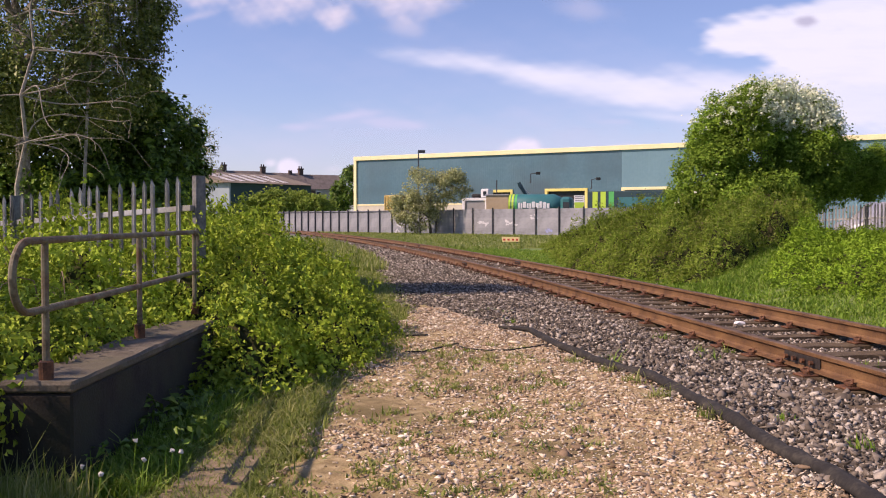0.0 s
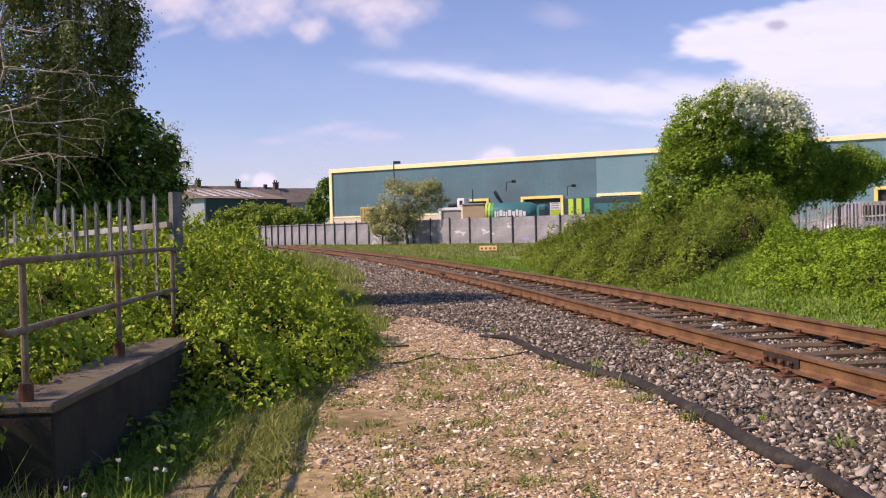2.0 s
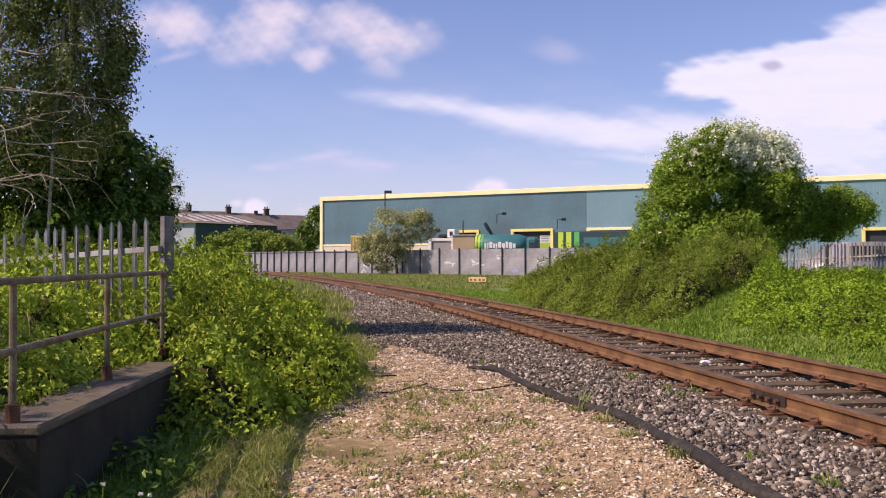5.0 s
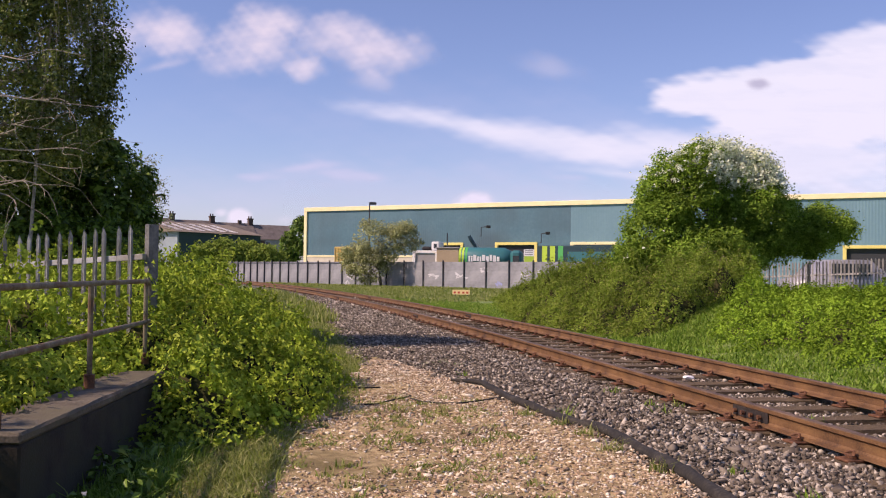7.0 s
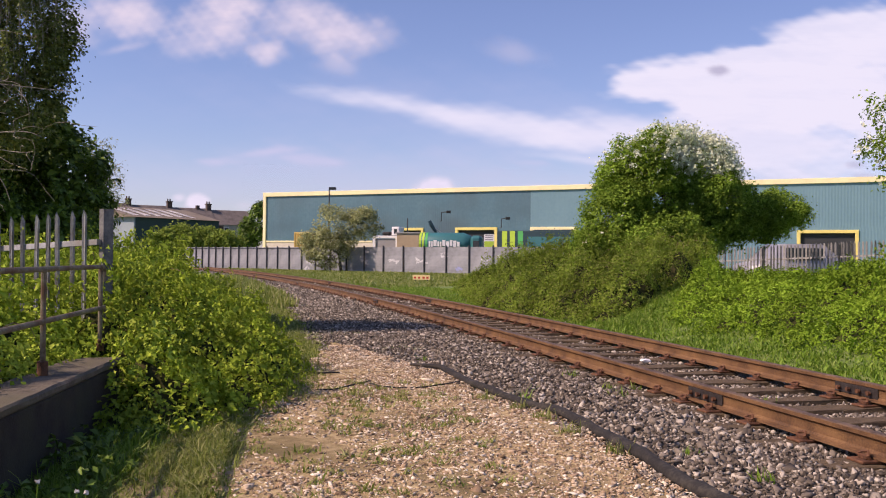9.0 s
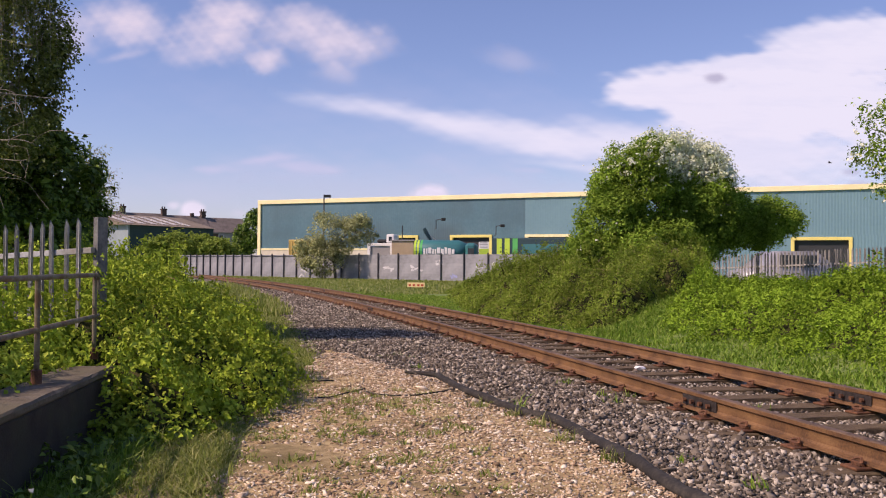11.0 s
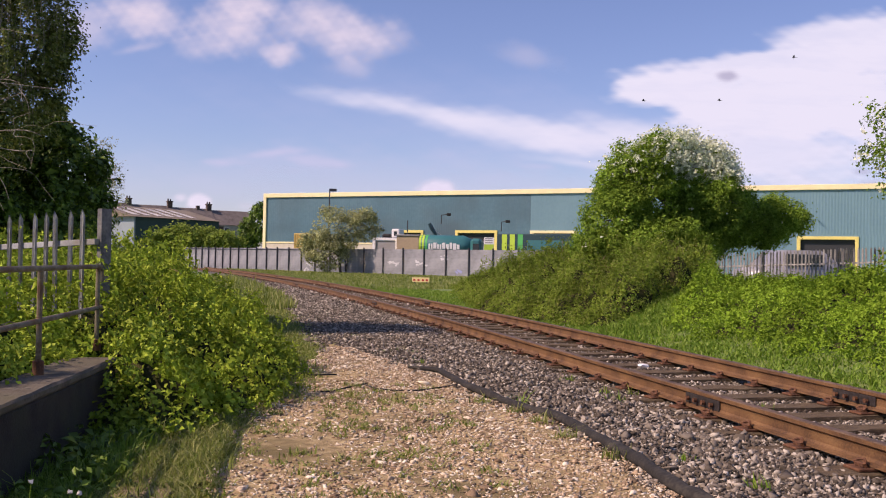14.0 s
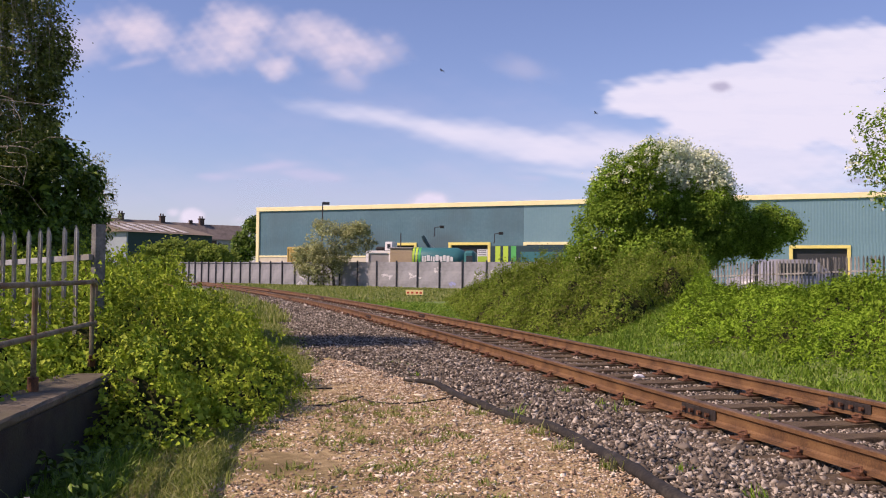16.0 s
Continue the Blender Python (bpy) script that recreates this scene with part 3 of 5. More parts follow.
# broad-leaved weeds by the wall; the dark leaf colour stands in for its shade
def weed_h(x, y):
    ends = smooth01(4.2, 5.0, y) * (1 - smooth01(7.3, 7.8, y))
    prof = np.interp(x, [-1.74, -1.7, -1.5, -1.25, -1.1], [-0.2, 0.14, 0.11, 0.06, -0.1])
    return prof * ends + 0.06 * fnoise(x, y, 0.3, 6) * ends - 0.02


thicket("weeds", "nettles and weeds at the wall's foot, leaves darkened for shade", weed_h, -1.74, -1.05, 4.1, 7.8, 3400, 0.05, M_DARKLEAF, seed=13, rough=0.6, canes=0, category="weeds")

# brambles over the bank
def bank_h(x, y):
    u = x - track_x(y)
    edge = np.interp(y, [5, 9, 14, 17, 19.5, 21.4, 24, 27, 30, 36, 43], [2.4, 2.5, 2.7, 2.7, 2.1, 1.9, 1.9, 2.1, 2.7, 4.2, 5.5]) + 0.2 * fnoise(y, y, 0.9, 2)
    prof = np.interp(u - edge, [-0.01, 0.0, 0.6, 1.6, 3.2], [-0.3, 0.03, 0.16, 0.36, 0.5])
    steep = np.interp(u - edge, [-0.01, 0.0, 0.4, 1.2, 3.0], [-0.3, 0.06, 0.28, 0.44, 0.52])
    k = smooth01(17.5, 20.5, y)
    prof = prof * (1 - k) + steep * k
    far = np.interp(y, [5, 14, 18, 21, 23, 25, 28, 32, 36, 40, 46], [1.2, 1.5, 1.3, 1.35, 1.35, 1.6, 1.4, 1.1, 0.75, 0.35, 0.1])
    far = np.minimum(far, 0.4) + np.maximum(far - 0.4, 0) * (1 - smooth01(6.2, 7.8, u))
    # a grassy hollow parts the bright brambles from the dull ones
    s, d = ((x - 5.3) * 0.63 + (y - 17.7) * 0.78), np.abs((x - 5.3) * 0.78 - (y - 17.7) * 0.63)
    w = np.interp(s, [-2, 0, 2, 4, 5], [0.95, 0.9, 0.62, 0.3, 0.02])
    prof = prof * (0.02 + 0.98 * smooth01(0.45, 1.25, d / w))
    side = smooth01(-0.3, 0.8, (x - 5.3) * 0.78 - (y - 17.7) * 0.63)
    far = far * (1 - 0.34 * side)
    # low growth before the weathered fence
    low = np.interp(x / np.maximum(y, 1), [0.365, 0.39, 0.45, 0.5, 0.6, 0.8], [9, 0.24, 0.22, 0.26, 0.40, 0.7])
    far = far * (1 + (0.06 + 0.06 * side) * fnoise(x, y, 1.1, 21))
    return np.minimum(prof * far, np.where(y > 13, low, 9)) * smooth01(4.5, 6.5, y) * (1 - smooth01(39, 43, y)) * (1 - smooth01(9.0, 10.5, u)) - 0.02


thicket("bramble_bush", "bank of bright green and dull brambles along the track", bank_h, -1.5, 15.0, 4.5, 43, 4500, 0.045, M_BANKLEAF, cell=0.2, layers=0.18, clump=0.11, per=11, mask=lambda x, y: smooth01(-0.6, 0.6, (x - 5.3) * 0.78 - (y - 17.7) * 0.63 + 0.35 * fnoise(x, y, 1.0, 9)), mat2=M_BANKDULL, seed=8, rough=1.5, grain=1.0, wild=0.3)


def blob_points(blobs, per_m2, r, shell=0.45):
    """Points and outward normals in the outer shell of lumps."""
    C, N = [], []
    for cx, cy, cz, rx, ry, rz in blobs:
        n = int(per_m2 * 4 * math.pi * ((rx * ry) ** 1.6 / 3 + (rx * rz) ** 1.6 / 3 + (ry * rz) ** 1.6 / 3) ** (1 / 1.6))
        d = r.normal(0, 1, (n, 3))
        d /= np.linalg.norm(d, axis=1, keepdims=True)
        bump = 1 + 0.22 * fnoise(d[:, 0] * 3 + cx, d[:, 1] * 3 + d[:, 2] * 4 + cy, 1.0, cz) + 0.12 * fnoise(d[:, 0] * 9 + cy, d[:, 1] * 9 - d[:, 2] * 8, 1.0, cx)
        k = bump * (1 - shell * r.uniform(0, 1, n) ** 1.8)
        C.append(d * [rx, ry, rz] * k[:, None] + [cx, cy, cz])
        N.append(d)
    C, N = np.concatenate(C), np.concatenate(N)
    keep = np.ones(len(C), bool)
    blobs = [b for b in blobs if min(b[3:]) > 0.45]
    for cx, cy, cz, rx, ry, rz in blobs:
        keep &= (((C - [cx, cy, cz]) / [rx, ry, rz]) ** 2).sum(1) > 0.32
    return C[keep], N[keep]


def limb(bm, a, b, r0, r1, rr, wob=0.12, steps=5, sides=6):
    a, b = Vector(a), Vector(b)
    L = (b - a).length
    u, w = [Vector((rr.gauss(0, 1), rr.gauss(0, 1), rr.gauss(0, 0.7))) * (wob * L * k) for k in (0.22, 0.12)]
    pts = []
    for i in range(steps + 1):
        t = i / steps
        pts.append(a.lerp(b, t) + u * math.sin(math.pi * t) + w * math.sin(2 * math.pi * t) + Vector((0, 0, 0.10 * L * math.sin(math.pi * t))))
    tube(pts, [r0 + (r1 - r0) * i / steps for i in range(steps + 1)], sides, bm)
    return pts


def tree(name, label, base, height, trunk_r, blobs, per_m2, size, mat, bark=None, seed=1, blossom=None, twigs=5, category="tree", shell=0.5, lean=(0, 0), clumps=9, spray=0.16, per=8, core=0.9):
    """A tapered trunk, a limb to each lump of the crown, twigs through it, and single leaves."""
    r, rr = np.random.default_rng(seed), random.Random(seed)
    root = thing(name, label, category, base)
    o = Vector(base)
    main = blobs
    blobs = [(*b[:3], b[3] * core, b[4] * core, b[5] * core) for b in main]
    for b in main:
        for _ in range(clumps):
            d = Vector((rr.gauss(0, 1), rr.gauss(0, 1), rr.gauss(0.25, 0.9))).normalized()
            k, q = rr.uniform(core - 0.16, core + 0.14), rr.uniform(0.15, 0.38)
            blobs.append((b[0] + d.x * b[3] * k, b[1] + d.y * b[4] * k, b[2] + d.z * b[5] * k, b[3] * q, b[4] * q, b[5] * q * 0.8))
    bm = bmesh.new()
    top = Vector((lean[0], lean[1], height))
    trunk = limb(bm, (0, 0, -0.1), top, trunk_r, trunk_r * 0.25, rr, 0.1, 7, 8)
    for b in main:
        c = Vector(b[:3]) - o
        k = min(range(len(trunk)), key=lambda i: abs(trunk[i].z - max(0.3, c.z - 0.5 * (c - trunk[i]).xy.length - 0.3)))
        pts = limb(bm, trunk[k], c, trunk_r * 0.45, trunk_r * 0.12, rr, 0.3)
        for _ in range(twigs):
            d = Vector((rr.gauss(0, 1), rr.gauss(0, 1), rr.gauss(0.2, 0.8))).normalized()
            limb(bm, pts[rr.randrange(2, 6)], c + Vector((d.x * b[3], d.y * b[4], d.z * b[5])) * 0.97, trunk_r * 0.12, 0.004, rr, 0.3, 4, 4)
    part("trunk", bm, bark or M_BARK, root)
    C, N = blob_points(blobs, per_m2 / per, r, shell)
    C, N = sprays(C, N, spray, per, r)
    ok = C[:, 2] > 0.05
    C, N = C[ok] - np.array(base), N[ok]
    s = size * np.exp(r.normal(0, 0.25, len(C)))
    nrm = N * 0.7 + [0, 0, 0.3]
    if blossom:
        q = C + np.array(base)
        w = blossom(q) + 0.36 * fnoise(q[:, 0], q[:, 2], 0.16, 2) + 0.30 * fnoise(q[:, 1] + 0.3 * q[:, 2], q[:, 0] - 0.4 * q[:, 2], 0.24, 5) + r.normal(0, 0.12, len(C)) > 0.78
        part("blossom", leaf_mesh("blossom", C[w] + N[w] * 0.06, nrm[w], s[w] * 0.95, M_BLOSSOM, 0.9, r=r), None, root, "creamy white blossom")
        C, nrm, s = C[~w], nrm[~w], s[~w]
    part("crown", leaf_mesh("crown", C, nrm, s, mat, r=r, wild=0.35), None, root)
    return root


def lump(p, rx, ry, rz):
    return (*p, rx, ry, rz)


# hawthorn in blossom on the bank
HAW = [lump((10.3, 25.6, 2.42), 0.85, 0.9, 0.62), lump((11.6, 26.2, 2.35), 0.7, 0.8, 0.5), lump((7.0, 24.8, 3.35), 0.6, 0.7, 0.6), lump((8.2, 25.1, 4.2), 0.8, 0.9, 0.62), lump((9.7, 25.3, 4.1), 0.6, 0.7, 0.55), lump((6.35, 24.4, 1.8), 0.5, 0.6, 0.45), lump((8.10, 25.00, 3.13), 1.2, 1.3, 1.2), lump((8.91, 25.30, 3.98), 1.15, 1.1, 0.8), lump((7.47, 24.60, 3.73), 0.85, 1.0, 0.85), lump((9.51, 25.00, 2.84), 1.15, 1.1, 1.0),
       lump((6.90, 24.50, 2.44), 0.85, 0.9, 0.85), lump((8.07, 24.20, 1.78), 1.25, 1.0, 0.75), lump((10.9, 26.00, 2.62), 1.1, 1.1, 0.85), lump((12.1, 26.50, 2.68), 0.9, 1.0, 0.62), lump((6.57, 24.50, 1.50), 0.75, 0.9, 0.6), lump((9.3, 25.00, 1.95), 0.8, 0.9, 0.6), lump((9.80, 25.20, 3.64), 0.8, 0.9, 0.65)]
tree("hawthorn_tree", "round hawthorn tree with creamy blossom on its crown", (8.6, 25.2, 0.9), 2.4, 0.16, HAW, 760, 0.066, M_HAWLEAF, seed=11, twigs=9, spray=0.2, per=12, clumps=17, core=0.86,
     blossom=lambda c: 1.16 * smooth01(3.1, 4.0, c[:, 2]) * (0.42 + 0.58 * smooth01(7.7, 9.0, c[:, 0])) * (1 - smooth01(10.6, 11.2, c[:, 0])))

tree("bramble_bush", "dull green scrub under the hawthorn tree", (8.3, 24.0, 0.55), 0.9, 0.05, [lump((8.49, 23.80, 1.30), 0.75, 0.8, 0.6), lump((7.79, 24.20, 1.60), 0.85, 0.8, 0.7), lump((7.02, 24.40, 1.56), 0.75, 0.8, 0.65), lump((7.70, 23.00, 1.00), 0.9, 0.7, 0.55), lump((6.5, 24.60, 1.45), 0.55, 0.6, 0.5), lump((8.71, 23.40, 1.14), 0.5, 0.6, 0.45)], 460, 0.06, M_BANKDULL, seed=51, twigs=5, category="bush", spray=0.13)

# tree whose twigs enter the view late
EDGE = [lump((8.47, 14.00, 3.59), 0.5, 0.6, 0.32), lump((8.33, 14.00, 3.01), 0.42, 0.5, 0.3), lump((8.57, 14.00, 2.54), 0.32, 0.4, 0.25), lump((9.64, 14.50, 4.43), 0.8, 0.8, 0.6), lump((9.84, 14.50, 3.15), 0.8, 0.8, 0.8)]
tree("hawthorn_tree", "hawthorn tree with loose twigs and pale blossom", (9.2, 14.6, 0.9), 2.6, 0.12, EDGE, 340, 0.055, M_HAWLEAF, seed=17, twigs=7, shell=0.8, blossom=lambda c: 0.45 + 0 * c[:, 0])

# trees behind the palisade fence
TL = [lump((-6.85, 16.00, 4.39), 1.7, 1.6, 1.7), lump((-5.84, 16.50, 4.68), 0.95, 1.2, 1.3), lump((-5.03, 16.50, 4.39), 0.22, 0.5, 0.75), lump((-4.91, 16.50, 5.07), 0.25, 0.5, 0.6), lump((-5.66, 16.50, 3.81), 0.65, 1.0, 0.8), lump((-6.29, 16.00, 3.45), 1.2, 1.3, 1.1), lump((-8.00, 16.00, 3.45), 1.6, 1.5, 1.6), lump((-6.17, 16.50, 5.84), 1.25, 1.4, 1.2), lump((-7.59, 16.00, 5.52), 2.0, 1.6, 1.5)]
tree("birch_tree", "tall birch tree with small dull green leaves", (-7.3, 16.4, 0), 6.0, 0.16, TL, 420, 0.062, M_BIRCHLEAF, M_TWIG, seed=21, twigs=9, shell=0.75, spray=0.2, per=9)
TD = [lump((-5.57, 19.00, 2.68), 0.85, 1.1, 1.0), lump((-6.25, 19.00, 2.29), 1.1, 1.2, 1.1), lump((-7.29, 18.50, 2.48), 1.4, 1.2, 1.2), lump((-8.38, 18.00, 2.45), 1.5, 1.2, 1.3), lump((-5.37, 19.50, 2.03), 0.55, 0.9, 0.6), lump((-6.01, 19.00, 3.52), 0.6, 0.8, 0.5), lump((-9.66, 18.00, 2.45), 1.7, 1.2, 1.6), lump((-7.31, 17.00, 1.67), 1.6, 1.0, 0.6), lump((-5.82, 18.00, 1.59), 1.2, 1.0, 0.6)]
tree("sycamore_tree", "dark leafy tree behind the palisade fence", (-7.6, 19.3, 0), 3.2, 0.18, TD, 400, 0.11, M_DARKLEAF, seed=23, twigs=5, shell=0.6)
WI = [lump((-6.95, 27.00, 4.08), 0.45, 0.8, 0.5), lump((-6.71, 27.00, 3.36), 0.45, 0.8, 0.65), lump((-6.88, 27.00, 2.64), 0.7, 0.8, 0.7)]
tree("willow_tree", "wispy pale willow behind darker trees", (-7.6, 27.2, 0), 2.6, 0.08, WI, 80, 0.06, M_PALELEAF, M_TWIG, seed=29, twigs=30, shell=0.9, clumps=5)

# the row of trees goes on beside the railing and shades the wall
SH = [lump((-8.5, 4.2, 5.0), 1.6, 1.9, 1.1), lump((-8.0, 2.6, 4.8), 1.3, 1.4, 1.0), lump((-8.1, 5.5, 4.7), 1.2, 1.1, 0.9)]
tree("sycamore_tree", "leafy tree that shades the parapet wall", (-8.9, 4.0, 0), 4.0, 0.16, SH, 92, 0.14, M_DARKLEAF, seed=41, twigs=4, shell=0.7)

def hanging_twigs():
    """Drooping birch sprays along the crown's open side."""
    rr, r = random.Random(61), np.random.default_rng(61)
    root = thing("birch_tree", "young birch with drooping leafy twigs", "tree", (-5.9, 15.6, 0))
    o = Vector(root.location)
    bm, C = bmesh.new(), []
    tube([(0, 0, -0.1), (0.05, 0, 1.5), (0.15, 0, 3.4), (0.3, 0, 5.0), (0.35, 0, 6.6)], [0.03, 0.028, 0.024, 0.018, 0.01], 7, bm)
    for _ in range(62):
        z = rr.uniform(4.0, 6.9)
        a = Vector((rr.uniform(0.1, 0.35), rr.uniform(-0.3, 0.3), min(z, 6.4)))
        reach = rr.uniform(0.25, 1.15) * (0.62 + 0.25 * math.sin(2.4 * z))
        b = a + Vector((reach, rr.uniform(-0.7, 0.7), rr.uniform(0.0, 0.35)))
        drop = rr.uniform(0.5, 1.4)
        pts = [a, a.lerp(b, 0.6) + Vector((0, 0, 0.12)), b, b + Vector((0.06, 0, -0.35 * drop)), b + Vector((0.07 + rr.uniform(-0.05, 0.1), 0, -drop))]
        tube(pts, [0.009, 0.006, 0.004, 0.003, 0.002], 4, bm)
        for k in range(16):
            t = rr.uniform(1.2, 3.99)
            q = pts[int(t)].lerp(pts[int(t) + 1], t - int(t))
            C.append((q.x, q.y, q.z))
    part("trunk", bm, M_TWIG, root)
    C = np.array(C)
    C, N = sprays(C, np.tile([0.0, 0.0, 0.2], (len(C), 1)), 0.07, 5, r)
    part("crown", leaf_mesh("crown", C, N, 0.05 * np.exp(r.normal(0, 0.25, len(C))), M_BIRCHLEAF, r=r), None, root)


hanging_twigs()

# bare branches before the dark crown
def bare_branches():
    rr = random.Random(5)
    root = thing("bare_tree", "leafless pale-barked tree before dark foliage", "tree", (-6.0, 14.0, 0))
    o = Vector(root.location)
    bm = bmesh.new()
    spine = [Vector(p) - o for p in ((-6.22, 14.00, 1.77), (-6.10, 14.05, 2.43), (-6.12, 13.95, 3.09), (-5.94, 14.00, 3.75), (-6.02, 14.05, 4.33), (-5.86, 14.00, 4.98))]
    spine = [Vector((spine[0].x, 0, -0.05))] + spine
    tube(spine, [0.036, 0.034, 0.030, 0.026, 0.02, 0.014, 0.008], 7, bm)
    part("trunk", bm, M_TWIG, root)
    ends = [(1, (-4.72, 13.60, 1.99)), (1, (-4.46, 13.70, 2.69)), (1, (-5.08, 13.50, 2.27)), (2, (-4.37, 13.80, 2.90)), (2, (-6.64, 13.60, 2.88)), (3, (-4.93, 13.80, 3.71)), (3, (-4.07, 14.20, 3.62)), (4, (-5.17, 13.80, 4.28)), (2, (-5.20, 13.40, 2.38)), (1, (-6.76, 13.50, 2.47)), (4, (-6.72, 13.80, 4.12)), (3, (-6.14, 13.60, 3.92)), (2, (-4.82, 13.70, 3.21)), (1, (-5.36, 13.40, 1.82))]
    for k, e in ends:
        bm = bmesh.new()
        b = Vector(e) - o
        pts = limb(bm, spine[k + 1], b, 0.013, 0.004, rr, 0.55, 12, 5)
        for _ in range(4):
            i = rr.randrange(3, 12)
            d = (b - spine[k + 1]).normalized() * rr.uniform(0.2, 0.6) + Vector((rr.gauss(0, 0.3), rr.gauss(0, 0.3), rr.gauss(0.05, 0.3)))
            limb(bm, pts[i], pts[i] + d + Vector((0, 0, -0.12)), 0.0045, 0.002, rr, 0.5, 6, 4)
        part("branch", bm, M_TWIG, root)


bare_branches()

# blossoming bush before the yard fence, and bushes behind it
tree("hawthorn_bush", "pale blossoming bush before the yard fence", (-1.0, 90.0, 0), 3.0, 0.15, [lump((-1.02, 90.00, 4.03), 2.6, 2.0, 2.1), lump((0.86, 90.00, 4.56), 1.6, 1.5, 1.4), lump((-3.16, 90.00, 2.69), 1.6, 1.5, 1.6), lump((-2.06, 89.00, 1.62), 1.9, 1.5, 1.3)], 85, 0.17, M_PALELEAF, seed=31, twigs=14, category="bush", shell=0.95, clumps=16, spray=0.35)
tree("bush", "olive green bush behind the yard fence", (-19.5, 118, 0), 2.0, 0.2, [lump((-20.2, 118.00, 3.3), 3.0, 2.4, 1.75), lump((-22.6, 118.00, 2.6), 1.3, 2, 1.2), lump((-15.9, 118.00, 3.1), 2.2, 2, 1.3), lump((-17.6, 119.00, 3.3), 1.8, 2, 1.4)], 60, 0.34, M_FARLEAF, seed=33, category="bush", spray=0.5)
tree("tree", "dark green tree beside the warehouse gable", (-14.0, 136, 0), 3.2, 0.2, [lump((-13.3, 136.0, 5.9), 1.7, 1.6, 2.4), lump((-14.2, 136.0, 4.4), 1.9, 1.6, 1.8), lump((-13.0, 136.0, 7.9), 1.0, 1.2, 1.0)], 40, 0.34, M_DARKLEAF, seed=35, spray=0.5)


# ---- parapet wall and railing ----
def parapet():
    root = thing("parapet_wall", "low mossy concrete parapet wall in shade", "wall", (-1.86, 5.7, 0))
    bm = bmesh.new()
    # body in shade-darkened concrete, the top in the lighter copy
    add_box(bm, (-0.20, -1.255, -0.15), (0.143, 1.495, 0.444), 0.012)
    part("wall_body", bm, M_SHADED_CONCRETE, root)
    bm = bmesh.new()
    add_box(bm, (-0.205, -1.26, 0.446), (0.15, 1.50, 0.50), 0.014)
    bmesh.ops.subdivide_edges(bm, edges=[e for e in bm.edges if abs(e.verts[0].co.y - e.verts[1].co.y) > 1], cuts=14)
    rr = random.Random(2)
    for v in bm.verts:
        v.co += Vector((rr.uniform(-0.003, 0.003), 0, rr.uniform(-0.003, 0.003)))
    part("coping", bm, M_COPING, root, "worn concrete coping with moss, lighter than the shaded side")


parapet()


def railing():
    root = thing("handrail", "rusty tubular handrail with two bars", "railing", (-1.868, 4.52, 0.5))
    top, mid = 0.66, 0.335
    dx = -0.040
    for k, y in enumerate((0.0, 1.6, 3.2)):
        p = part("post", tube([(dx * y, y, 0.0), (dx * y, y, top)], 0.018, 10), M_HANDRAIL, root, smooth=False)
        part("socket", tube([(0, 0, 0.0), (0, 0, 0.085), (0, 0, 0.09)], [0.034, 0.034, 0.026], 12), M_CHAIR, p, "rusty socket").matrix_local = pose(dx * y, y, 0)
    far = 3.32
    bar = [(dx * far, far, top - 0.12), (dx * far, far - 0.0, top - 0.03), (dx * far, far - 0.05, top), (0, 0, top), (0, -0.18, top)]
    cyc = [(0, -0.18 - 0.165 * math.sin(a), (top + mid) / 2 + 0.1625 * math.cos(a)) for a in [math.pi * i / 10 for i in range(11)]]
    part("top_bar", tube(bar[:-1] + cyc + [(0, 0, mid), (dx * far, far, mid)], 0.018, 10), M_HANDRAIL, root, "bent tube of rusting grey paint")


railing()


# ---- palisade fences ----
# posts darker than the pales: their shaded side is put into the colour
M_POST = surface("shaded_dull_steel", [(0.085, 0.088, 0.085), (0.14, 0.145, 0.14), (0.2, 0.2, 0.19)], 5, 0.75, 0.2, 0.0, fine=40)

def pale_mesh(h, w=0.07, mat=None):
    """A ridged steel pale with a notched, splayed head."""
    bm = bmesh.new()
    prof = [(-w / 2, 0.0), (-w * 0.30, -0.012), (0.0, -0.004), (w * 0.30, -0.012), (w / 2, 0.0)]
    zs = [0.0, h - 0.16, h - 0.06]
    rings = [[bm.verts.new((x, y, z)) for x, y in prof] for z in zs]
    rings.append([bm.verts.new((x * 0.12, y * 0.4 - 0.008, h)) for x, y in prof])
    for a, b in zip(rings, rings[1:]):
        for k in range(4):
            bm.faces.new((a[k], a[k + 1], b[k + 1], b[k]))
    bmesh.ops.solidify(bm, geom=bm.faces[:], thickness=0.003)
    me = bpy.data.meshes.new("pale")
    bmesh.ops.recalc_face_normals(bm, faces=bm.faces)
    bm.to_mesh(me), bm.free()
    me.materials.append(mat or M_GALV)
    return me


